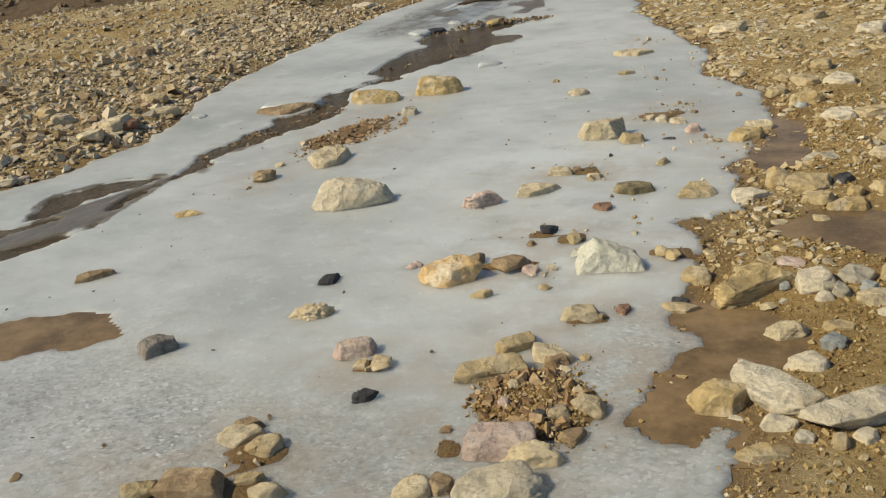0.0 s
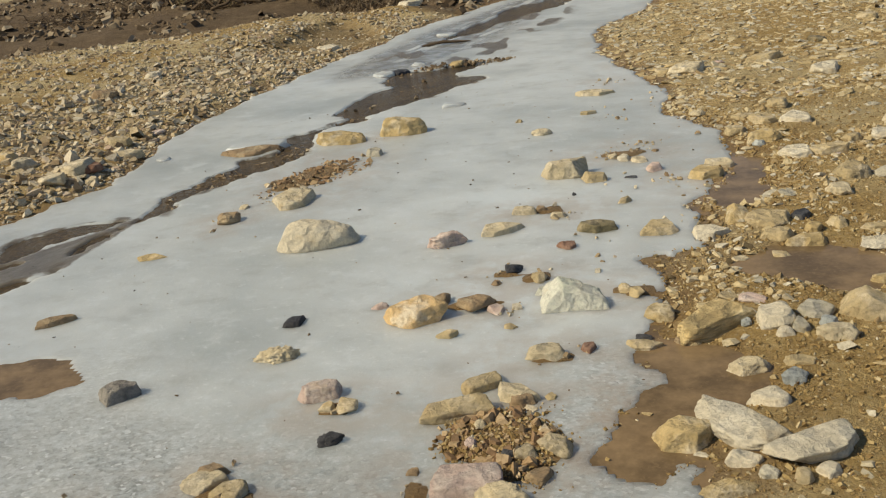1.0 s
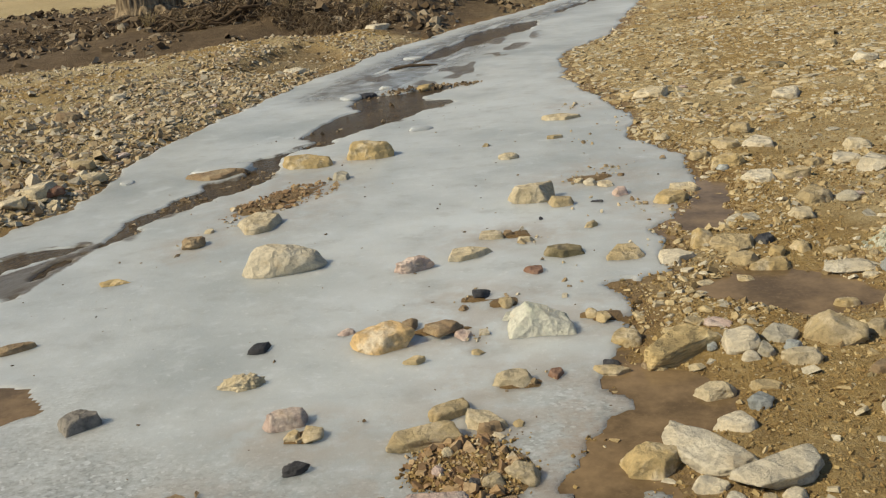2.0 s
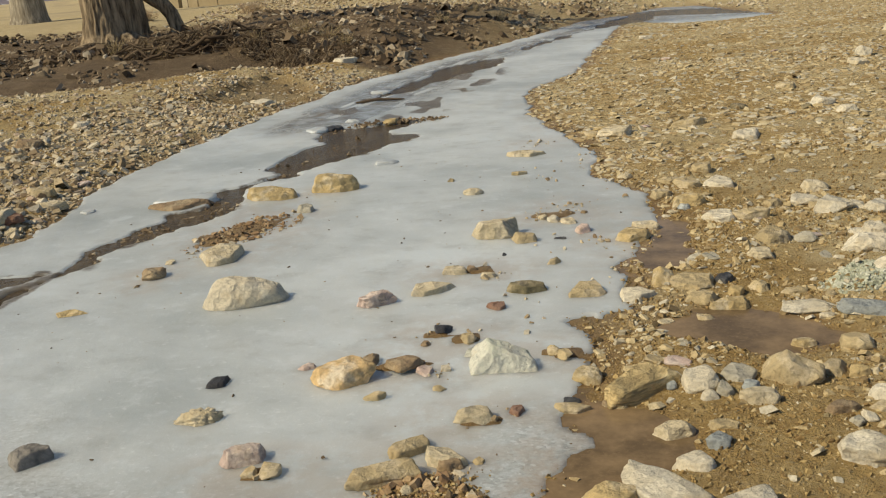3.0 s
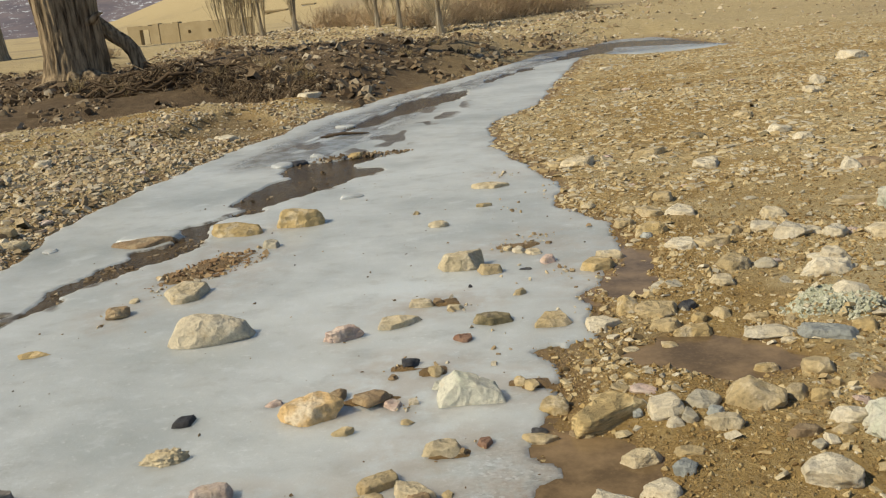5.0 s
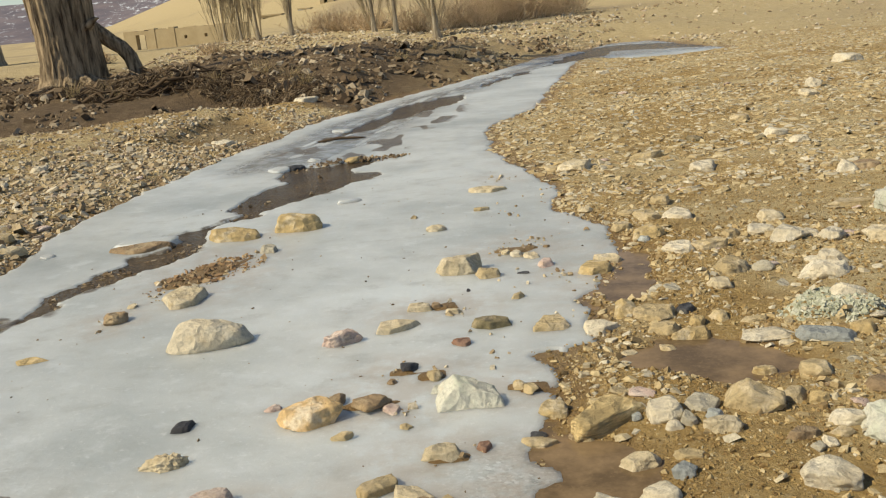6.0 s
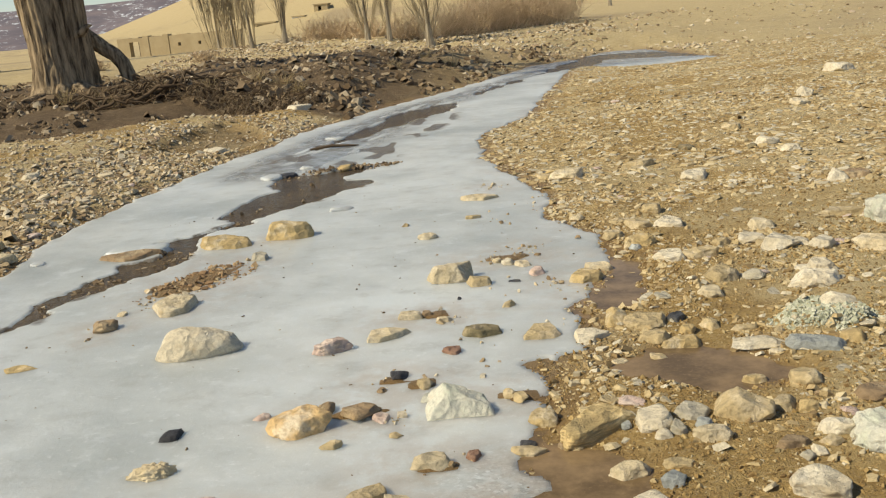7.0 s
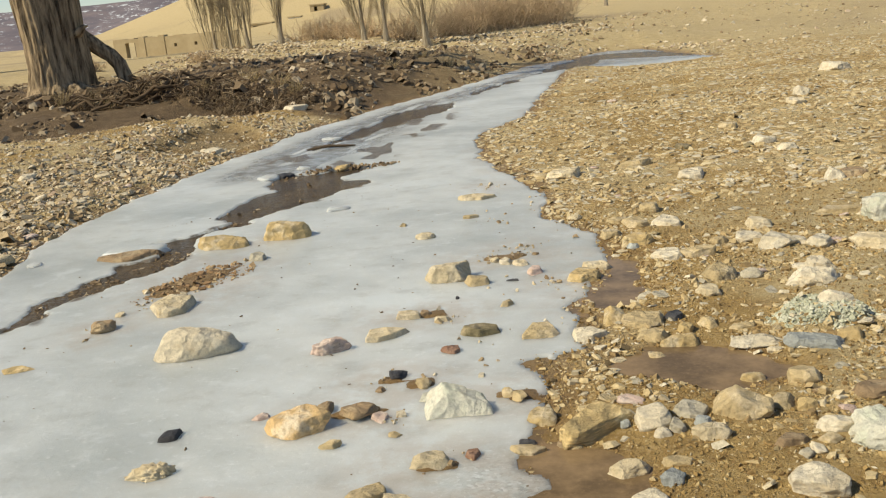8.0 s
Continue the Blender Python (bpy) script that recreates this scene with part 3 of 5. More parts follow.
# ---- ground, ice and water ----
def build_ground():
    far = [30 * 1.16 ** k for k in range(1, 34)]
    xs = np.unique(np.concatenate([lines((-30, -12, 1.0), (-12, -4, 0.16), (-4, 2.2, 0.045), (2.2, 6, 0.08), (6, 14, 0.2), (14, 30.5, 1.0)), far, [-v for v in far]]))
    ys = np.unique(np.concatenate([lines((-30, -14, 2.0), (-14, 1.6, 0.3), (1.6, 6.5, 0.035), (6.5, 12, 0.07), (12, 22, 0.13), (22, 31, 0.5)), far, [-v for v in far]]))
    verts, faces = field(xs, ys, ground_z)
    me = mesh_from("ground", verts, faces)
    x, y = verts[:, 0], verts[:, 1]
    shore = -stream_depth(x, y)
    left = x < np.interp(y, MIDDLE_Y, MIDDLE_X)
    wet = np.maximum(1 - step(0.0, np.where(left, 0.22, 0.34), shore + 0.12 * wobble(x, y, 0.3, 21)), step(-0.14, 0.0, puddle_depth(x, y) + 0.05 * wobble(x, y, 0.12, 27)))
    soil = np.where(left, step(-0.3, 0.5, y - bar_back(x) + 0.5 * wobble(x, y, 1.2, 22)) * step(0.0, 0.25, shore), 0) * (1 - step(24, 29, y + wobble(x, y, 4, 24)))
    note(me, "wet", wet)
    soil = np.maximum(soil * (1 - 0.65 * step(-1.8, 1.5, x)), np.where(left, 0.55 * scarp(x, y) * step(0.0, 0.3, shore), 0))
    note(me, "soil", soil)
    note(me, "far", step(16, 30, np.hypot(x, y) + 2 * wobble(x, y, 3, 23)))
    tagged(dressed("ground", me, GROUND), "ochre mud and gravel riverbed rising to a dry tan hillside", "ground", kind="structure")


def build_ice():
    xs = lines((-7, -4.8, 0.2), (-4.8, 1.2, 0.024), (1.2, 6.4, 0.06))
    ys = lines((-13.2, -1, 0.3), (-1, 1.6, 0.12), (1.6, 6, 0.02), (6, 11, 0.035), (11, 28, 0.07))
    verts, faces = field(xs, ys, ice_z, lambda x, y: ice_cover(x, y) > -0.05)
    me = mesh_from("ice", verts, faces)
    x, y = verts[:, 0], verts[:, 1]
    shore_crust = (1 - step(0.15, 0.45, stream_depth(x, y))) * ~left_of(x, y) * (1 - step(2.7, 3.2, y))
    note(me, "crust", np.maximum(1 - step(1.9, 2.6, y + 0.25 * x + 0.3 * wobble(x, y, 0.8, 31) + 0.15 * wobble(x, y, 0.3, 37)), shore_crust) * (0.6 + 0.4 * wobble(x, y, 0.5, 32)))
    wet_edge = step(-0.09, 0.01, open_water(x, y) + 0.06 * wobble(x, y, 0.2, 39)) * (thaw_hole(x, y) < -0.3)
    rim = np.maximum(0.2 * (1 - step(0.0, 0.08, ice_cover(x, y))), wet_edge * (0.8 + 0.5 * wobble(x, y, 0.09, 40)))
    flow = step(0.05, 0.45, wobble(x * 1.6, y * 0.55, 0.5, 33) + 0.6 * wobble(x * 1.6, y * 0.55, 0.2, 34)) * step(9.2, 10.2, y) * step(0.35, 0.9, stream_depth(x, y)) * (1 - step(13, 16, y)) * (1 - step(-1.3, -0.5, x - 0.22 * (y - 9)))
    near_mud = step(-0.35, -0.02, -stream_depth(x, y)) * ~left_of(x, y)
    dirt = np.zeros(x.shape)
    for cx, cy, rx, ry, turn, high in MOUNDS:
        dirt = np.maximum(dirt, 1 - step(0.8, 2.6, np.hypot((x - cx) / (rx + 0.06), (y - cy) / (ry + 0.06))))
    for cx, cy, r in SPOTS:
        dirt = np.maximum(dirt, 0.9 * (1 - step(0.5, 2.6, np.hypot(x - cx, y - cy) / (r + 0.03))))
    note(me, "stain", np.clip(0.32 * near_mud * step(-0.3, 0.5, wobble(x, y, 0.4, 35)) + 0.42 * dirt + 0.08 * step(0.3, 0.8, wobble(x, y, 0.9, 36)), 0, 1))
    streak = wobble(x * 1.8 - y * 0.5, y * 0.4, 0.34, 41) + 0.7 * wobble(x * 1.8 - y * 0.5, y * 0.4, 0.13, 42)
    soaked = step(-0.35, 0.75, streak + 0.9 * step(0.4, -0.6, x - np.interp(y, MIDDLE_Y, MIDDLE_X) - 0.1 * (y - 10))) * step(8.8, 10.0, y) * step(0.15, 0.6, stream_depth(x, y)) * (1 - step(-0.5, 0.25, x - np.interp(y, MIDDLE_Y, MIDDLE_X) - 0.15))
    note(me, "soaked", np.maximum(soaked * (1 - 0.5 * step(21, 23, y)), 0.9 * step(21, 22.5, y)) + (0.34 + 0.2 * wobble(x, y, 0.5, 43)) * (1 - step(-2.7, -1.5, x + 0.3 * (y - 3))) * (1 - 0.35 * step(3.0, 4.6, y)) * (1 - step(7.0, 9.0, y)))
    note(me, "thin", np.clip(0.5 * rim + 0.75 * flow + step(-0.05, 0.08, inside(THIN_ICE, x, y)) * (0.95 + 0.3 * wobble(x * 0.7 + y * 0.5, y, 0.16, 38)), 0, 1))
    tagged(dressed("ice", me, ICE), "clouded grey-white ice sheet covering the shallow stream", "ice", kind="structure")


def build_water(name, depth, level, mat, label, box, pitch):
    xs, ys = lines((box[0], box[1], pitch)), lines((box[2], box[3], pitch))
    verts, faces = field(xs, ys, lambda x, y: np.full(x.shape, level), lambda x, y: depth(x, y) > -0.12)
    tagged(dressed(name, mesh_from(name, verts, faces), mat), label, "water", kind="structure")


build_ground()
build_ice()
build_water("water", open_water, -0.004, WATER, "brown open water running between broken ice", (-3.9, 6.6, 2.2, 28), 0.1)
build_water("water", thaw_hole, 0.006, PUDDLE, "small brown puddle thawed into the ice", (-3.0, -1.7, 2.5, 3.3), 0.05)
build_water("water", puddle_depth, 0.002, PUDDLE, "shallow still puddle of brown muddy water", (-0.4, 1.8, 1.8, 5.8), 0.06)


def build_mesa():
    """A long snowy table mountain beyond the plain."""
    us = np.linspace(-2600, 900, 240)
    vs = np.linspace(0, 1, 26)
    gu, gv = np.meshgrid(us, vs)
    crest = (100 + 9 * wobble(gu, gu * 0, 420, 41) + 3 * wobble(gu, gu * 0, 90, 42)) * step(-2600, -2300, gu) * (1 - step(600, 900, gu))
    rise = np.where(gv < 0.55, 0.55 * (gv / 0.55) ** 1.4, np.where(gv < 0.75, 0.55 + 0.45 * step(0.55, 0.75, gv), 1.0))
    gully = 30 * wobble(gu, gv * 0, 130, 43) * step(0, 0.3, gv) * (1 - step(0.6, 0.8, gv))
    verts = np.stack([gu, 2300 + 420 * gv + gully, crest * rise - 2], -1).reshape(-1, 3)
    index = np.arange(gu.size).reshape(gu.shape)
    faces = np.stack([index[:-1, :-1], index[:-1, 1:], index[1:, 1:], index[1:, :-1]], -1).reshape(-1, 4)
    tagged(dressed("backdrop", mesh_from("backdrop", verts, faces), MESA), "distant reddish table mountain streaked with snow", "mountain", kind="structure")


build_mesa()


# ---- stones ----
def ball(detail):
    bm = bmesh.new()
    bmesh.ops.create_icosphere(bm, subdivisions=detail, radius=1)
    v = np.array([p.co[:] for p in bm.verts])
    fa = np.array([[p.index for p in face.verts] for face in bm.faces])
    bm.free()
    return v / np.linalg.norm(v, axis=1)[:, None], fa


BALLS = {d: ball(d) for d in (3, 4, 5)}


FORMS = {  # side faces, least and most slope of the sides, edge sharpness, chipped corners, unevenness
    "round": (6, 0.1, 0.4, 17, 10, 0.07), "hump": (6, 0.1, 0.5, 9, 4, 0.05), "block": (5, 0.05, 0.45, 50, 13, 0.045), "bar": (4, 0.0, 0.3, 30, 10, 0.05), "slab": (6, 0.0, 0.3, 60, 6, 0.038), "wedge": (5, 0.2, 0.6, 28, 4, 0.05),
    "lumpy": (5, 0.1, 0.5, 9, 3, 0.22), "rough": (6, 0.1, 0.6, 26, 16, 0.11), "chip": (5, 0.0, 0.9, 60, 8, 0.05)}


def lump(seed, detail, form):
    """A broken, worn stone in a box of one unit: a ball cut by side faces, a top and chipped corners, with softened edges and an uneven skin."""
    rng = np.random.RandomState(seed)
    sides, slope_low, slope_high, sharp, chips, rough = FORMS[form]
    v, fa = BALLS[detail]
    turn = (np.arange(sides) + rng.uniform(-0.42, 0.42, sides)) * 2 * math.pi / sides + rng.uniform(0, 6.3)
    if form == "bar":
        turn = np.arange(4) * math.pi / 2 + rng.uniform(-0.22, 0.22, 4)
    n = [np.stack([np.cos(turn), np.sin(turn), rng.uniform(slope_low, slope_high, sides)], 1), [(0, 0, -1)]]
    reach = [rng.uniform(0.62, 1.0, sides), [0.9]]
    if form == "wedge":
        n = [[(-1, -0.1, 0.35), (-0.75, -0.25, 0.75), (0.52, -0.05, 1), (0.12, -1, 0.6), (1, 0.1, 0.2), (0, 1, 0.3), (0, 0, -1)]]
        reach = [[0.9, 0.72, 0.56, 0.62, 1.0, 0.8, 0.9]]
    elif form == "hump":
        n = [[(-1, 0, 0.3), (-0.75, -0.1, 0.9), (-0.1, -0.1, 1), (0.42, 0, 1), (1, -0.1, 0.6), (0.15, -1, 0.5), (-0.5, -0.8, 0.4), (0, 1, 0.4), (0, 0, -1)]]
        reach = [[0.92, 0.86, 0.70, 0.68, 0.98, 0.8, 0.9, 0.8, 0.9]]
    elif form in ("slab", "bar", "chip"):
        n += [[(rng.uniform(-0.22, 0.22), rng.uniform(-0.25, 0.12), 1), (rng.uniform(-0.6, 0.6), rng.uniform(-0.6, 0.2), 1), (rng.uniform(-0.8, 0.8), rng.uniform(-0.9, 0.0), 0.8)]]
        reach += [[0.46, 0.60, 0.78]]
    else:
        n += [[(rng.uniform(-0.3, 0.3), rng.uniform(-0.35, 0.15), 1), (rng.uniform(-0.7, 0.7), rng.uniform(-0.8, 0.3), 0.9), (rng.uniform(-0.7, 0.7), rng.uniform(-0.8, 0.3), 0.9)]]
        reach += [[0.66, 0.86, 0.9]]
    c = rng.normal(size=(chips, 3))
    n, reach = np.concatenate([*n, c]), np.concatenate([*reach, rng.uniform(0.84 if form == "slab" else 0.76, 1.08, chips)])
    n = n / np.linalg.norm(n, axis=1)[:, None]
    cut = np.maximum(v @ n.T / reach, 1e-3)
    r = (np.sum(cut ** sharp, 1) + 0.6 ** sharp) ** (-1 / sharp)
    p = v * r[:, None]
    if detail > 2:
        k = sum(a * (wobble(p[:, 0], p[:, 1], size, seed % 53 + j) + wobble(p[:, 1], p[:, 2], size, seed % 47 + j) + wobble(p[:, 2], p[:, 0], size, seed % 41 + j))
                for j, (a, size) in enumerate(((0.55, 0.75), (0.5, 0.34), (0.3, 0.16), (0.2, 0.075), (0.12, 0.035))))
        r = r * (1 + rough * k)
    else:
        r = r * (1 + 0.08 * rng.normal(size=len(v)))
    p = v * r[:, None]
    low, high = p.min(0), p.max(0)
    return (p - (low + high) / 2) / (high - low), fa


FORM_WORDS = {"round": "rounded", "hump": "smooth humped", "block": "blocky", "bar": "long", "slab": "flat slab-like", "wedge": "wedge-shaped", "lumpy": "knobbly", "rough": "rough-faced", "chip": "angular broken"}
SIZE_WORDS = ((0.09, "pebble"), (0.20, "stone"), (9, "rock"))
COLOUR_WORDS = {"orange": "orange sandstone", "pied": "black-and-grey", "cream": "cream limestone", "pale": "pale limestone", "white": "greenish-white", "yellow": "yellow-ochre sandstone", "tan": "tan sandstone", "pink": "pinkish sandstone",
                "brown": "brown sandstone", "banded": "banded brown sandstone", "grey": "grey limestone", "blue": "blue-grey", "dark": "black", "olive": "dark olive",
                "rust": "rust-red", "ice": "clouded white"}


def stone(form, x, y, w, d, h, turn, colour, seed, lean=0.0):
    """One stone, w wide, d deep and h high above the ground or ice that it is sunk into."""
    if form == "slab":
        h = min(h, 0.26 * w)
    elif form in ("round", "block", "chip") and y > 4.3:
        h = min(h, 0.34 * w)
    if colour == "ice":
        h *= 0.6
    z = float(surface_z(x, y))
    iced = float(ice_z(x, y)) >= z - 1e-6
    sunk = 0.6 * h + 0.010 if iced else 0.3 * h + 0.006
    tip = 0 if iced else (seed * 37 % 13 - 6) * 0.6
    v, fa = lump(seed, 5 if w > 0.15 and y < 6 else 4, form)
    v = v * (w * 1.05, d * 1.05, h + sunk)
    kind = "ice_chunk" if colour == "ice" else next(word for limit, word in SIZE_WORDS if w < limit)
    word = kind.replace("_", " ")
    ob = dressed(kind, mesh_from(kind, v, fa), STONE[colour])
    ob.matrix_world = pose(x, y, z + (h - sunk) / 2, 0.7 * tip, lean + tip, turn)
    seat = "frozen into the ice" if iced else ("on the gravel bank" if x < -2 else "on the muddy gravel shore")
    return tagged(ob, f"{FORM_WORDS[form]} {COLOUR_WORDS[colour]} {word} {seat}", word, "stones in the stream" if iced else "stones on the shore")


stone("hump", -1.33, 4.24, 0.440, 0.21, 0.130, 6, "pale", 101)
stone("wedge", -0.06, 3.32, 0.270, 0.135, 0.112, 0, "white", 102)
stone("block", -0.68, 3.26, 0.243, 0.168, 0.080, 15, "orange", 103)
stone("block", -0.10, 5.15, 0.296, 0.166, 0.098, 6, "cream", 104)
stone("chip", 0.06, 5.01, 0.158, 0.102, 0.044, -0, "tan", 105)
stone("round", -1.28, 6.63, 0.347, 0.253, 0.115, 10, "yellow", 106)
stone("slab", -1.71, 6.48, 0.378, 0.251, 0.076, 17, "yellow", 107)
stone("slab", -1.67, 4.98, 0.275, 0.293, 0.055, 3, "cream", 108)
stone("rough", -0.66, 4.12, 0.187, 0.102, 0.063, 19, "pink", 109)
stone("slab", -0.40, 4.25, 0.231, 0.116, 0.033, 12, "cream", 110)
stone("slab", 0.05, 4.20, 0.201, 0.124, 0.040, -0, "olive", 111)
stone("slab", 0.33, 4.12, 0.176, 0.163, 0.035, -2, "tan", 112)
stone("slab", -1.18, 3.29, 0.103, 0.076, 0.021, 17, "dark", 113)
stone("lumpy", -1.16, 2.97, 0.196, 0.098, 0.048, 2, "cream", 114)
stone("slab", -0.45, 3.35, 0.148, 0.124, 0.030, 23, "brown", 115)
stone("block", -0.60, 3.43, 0.068, 0.079, 0.034, 5, "brown", 116)
stone("slab", -0.37, 3.29, 0.076, 0.088, 0.027, 3, "pink", 117)
stone("slab", -0.85, 3.40, 0.081, 0.054, 0.016, 6, "pink", 118)
stone("chip", -0.54, 3.09, 0.084, 0.042, 0.023, 5, "tan", 119)
stone("chip", -0.31, 3.15, 0.042, 0.049, 0.014, 53, "tan", 120)
stone("slab", -0.17, 2.89, 0.147, 0.081, 0.029, 2, "cream", 121)
stone("chip", -0.02, 2.94, 0.060, 0.068, 0.020, 30, "rust", 122)
stone("slab", -0.30, 4.52, 0.138, 0.088, 0.028, -3, "cream", 123)
stone("chip", -0.22, 4.53, 0.058, 0.066, 0.020, 1, "brown", 124)
stone("chip", -0.13, 4.43, 0.085, 0.054, 0.024, 1, "cream", 125)
stone("chip", -0.32, 3.71, 0.077, 0.069, 0.022, 2, "dark", 126)
stone("chip", -0.39, 3.59, 0.047, 0.054, 0.016, 3, "brown", 127)
stone("chip", -0.21, 3.60, 0.063, 0.073, 0.022, 42, "tan", 128)
stone("slab", -0.10, 3.97, 0.095, 0.071, 0.019, 1, "rust", 129)
stone("chip", 0.20, 4.59, 0.073, 0.084, 0.025, -1, "tan", 130)
stone("chip", -0.05, 4.77, 0.033, 0.038, 0.011, 0, "dark", 131)
stone("block", 0.40, 5.16, 0.104, 0.119, 0.042, -2, "pink", 132)
stone("chip", 0.19, 5.47, 0.062, 0.071, 0.021, -1, "cream", 133)
stone("chip", 0.25, 5.42, 0.081, 0.094, 0.028, -1, "pale", 134)
stone("slab", 0.33, 5.37, 0.108, 0.104, 0.022, -2, "cream", 135)
stone("slab", 0.26, 5.04, 0.077, 0.038, 0.007, -1, "dark", 136)
stone("chip", -0.25, 6.23, 0.139, 0.105, 0.039, 1, "cream", 137)
stone("chip", -0.43, 6.69, 0.066, 0.076, 0.020, 2, "tan", 138)
stone("slab", 0.08, 6.77, 0.126, 0.063, 0.023, -0, "tan", 139)
stone("slab", 0.15, 7.47, 0.330, 0.165, 0.034, -1, "cream", 140)
stone("slab", -2.17, 4.19, 0.170, 0.085, 0.014, 12, "yellow", 141)
stone("rough", -1.96, 4.73, 0.131, 0.151, 0.047, 20, "brown", 142)
stone("chip", -1.95, 4.96, 0.060, 0.063, 0.017, 10, "cream", 143)
stone("slab", 0.66, 4.99, 0.191, 0.216, 0.038, -3, "yellow", 144)
stone("slab", 0.76, 5.15, 0.170, 0.086, 0.034, -4, "cream", 145)
stone("chip", -1.38, 6.02, 0.134, 0.154, 0.045, 26, "grey", 146)
stone("slab", -2.36, 6.36, 0.46, 0.20, 0.030, 14, "brown", 147)
stone("slab", -2.38, 6.52, 0.50, 0.22, 0.060, 12, "ice", 305)
stone("chip", 0.13, 3.43, 0.056, 0.065, 0.019, 29, "yellow", 148)
stone("chip", 0.18, 3.39, 0.063, 0.072, 0.021, -41, "tan", 149)
stone("chip", -0.19, 3.46, 0.068, 0.078, 0.023, 1, "white", 150)
stone("slab", 0.17, 3.01, 0.067, 0.045, 0.013, -1, "dark", 151)
stone("slab", 0.17, 2.95, 0.128, 0.064, 0.025, -2, "tan", 152)
stone("chip", 0.24, 3.20, 0.108, 0.125, 0.031, -2, "yellow", 153)
stone("round", 0.29, 2.98, 0.039, 0.044, 0.021, -2, "brown", 154)
stone("round", 0.33, 2.96, 0.057, 0.042, 0.019, -3, "tan", 155)
stone("round", 0.62, 3.03, 0.139, 0.146, 0.046, 3, "pale", 156)
stone("slab", 0.77, 3.09, 0.138, 0.139, 0.028, -6, "grey", 157)
stone("wedge", 0.94, 3.07, 0.215, 0.147, 0.090, -23, "tan", 158)
stone("chip", 1.11, 3.13, 0.102, 0.118, 0.035, -29, "tan", 159)
stone("chip", 1.18, 3.09, 0.078, 0.090, 0.027, -9, "yellow", 160)
stone("round", 0.79, 2.90, 0.131, 0.071, 0.043, -7, "cream", 161)
stone("round", 0.78, 2.98, 0.060, 0.069, 0.032, -7, "blue", 162)
stone("block", 0.69, 2.96, 0.063, 0.073, 0.035, -6, "grey", 163)
stone("slab", 0.54, 3.10, 0.065, 0.075, 0.036, -4, "pale", 164)
stone("round", 0.52, 3.03, 0.037, 0.043, 0.020, -4, "blue", 165)
stone("round", 0.63, 2.93, 0.065, 0.052, 0.021, -5, "pale", 166)
stone("round", 0.48, 2.75, 0.159, 0.082, 0.052, 1, "cream", 167)
stone("chip", 0.60, 2.63, 0.080, 0.091, 0.027, -46, "blue", 168)
stone("round", 0.50, 2.52, 0.136, 0.120, 0.045, -5, "pale", 169)
stone("block", 1.02, 2.55, 0.181, 0.150, 0.060, -10, "pale", 170)
stone("chip", 1.01, 2.51, 0.059, 0.068, 0.020, -10, "pale", 171)
stone("rough", 1.31, 2.80, 0.202, 0.233, 0.098, 9, "white", 172)
stone("block", 1.20, 2.88, 0.129, 0.074, 0.043, -10, "pale", 173)
stone("chip", 1.15, 2.80, 0.085, 0.059, 0.024, -10, "tan", 174)
stone("chip", 1.04, 2.71, 0.051, 0.059, 0.017, -9, "grey", 175)
stone("chip", 1.09, 2.74, 0.052, 0.059, 0.018, -10, "pale", 176)
stone("slab", 1.02, 2.80, 0.120, 0.067, 0.024, 11, "brown", 177)
stone("wedge", 0.69, 4.19, 0.113, 0.130, 0.062, -4, "yellow", 178)
stone("slab", 0.81, 4.11, 0.207, 0.185, 0.041, 3, "tan", 179)
stone("slab", 0.55, 4.03, 0.182, 0.135, 0.036, 2, "pale", 180)
stone("slab", 0.81, 3.93, 0.146, 0.110, 0.029, -5, "tan", 181)
stone("slab", 0.91, 3.86, 0.184, 0.092, 0.031, 4, "yellow", 182)
stone("round", 0.97, 3.98, 0.071, 0.082, 0.034, -6, "yellow", 183)
stone("chip", 1.08, 4.02, 0.085, 0.098, 0.029, -7, "tan", 184)
stone("slab", 1.22, 3.96, 0.125, 0.062, 0.018, -8, "tan", 185)
stone("chip", 0.95, 4.15, 0.098, 0.105, 0.027, -6, "dark", 186)
stone("round", 1.60, 3.71, 0.109, 0.118, 0.036, -10, "yellow", 187)
stone("slab", 1.22, 3.77, 0.222, 0.111, 0.022, -8, "pale", 188)
stone("chip", 1.27, 3.67, 0.070, 0.056, 0.020, -9, "cream", 189)
stone("round", 1.09, 3.42, 0.103, 0.071, 0.034, -8, "yellow", 190)
stone("block", 1.27, 3.34, 0.132, 0.152, 0.051, -9, "tan", 191)
stone("chip", 0.79, 3.75, 0.079, 0.091, 0.027, -5, "tan", 192)
stone("slab", 0.62, 3.73, 0.081, 0.071, 0.016, -4, "cream", 193)
stone("slab", 1.44, 3.13, 0.146, 0.132, 0.029, -11, "brown", 194)
stone("round", 1.07, 5.55, 0.196, 0.169, 0.065, -5, "yellow", 195)
stone("round", 1.03, 5.48, 0.083, 0.096, 0.037, -5, "blue", 196)
stone("round", 0.96, 5.85, 0.143, 0.154, 0.047, -4, "tan", 197)
stone("slab", 1.16, 5.14, 0.193, 0.171, 0.039, -6, "pale", 198)
stone("chip", 1.51, 5.36, 0.114, 0.131, 0.039, -7, "tan", 199)
stone("slab", 1.80, 5.21, 0.211, 0.242, 0.091, -9, "pale", 200)
stone("slab", 1.69, 5.37, 0.160, 0.184, 0.054, -8, "pale", 201)
stone("round", 1.92, 5.18, 0.093, 0.107, 0.034, -9, "pale", 202)
stone("round", 2.02, 5.13, 0.147, 0.166, 0.049, -10, "pale", 203)
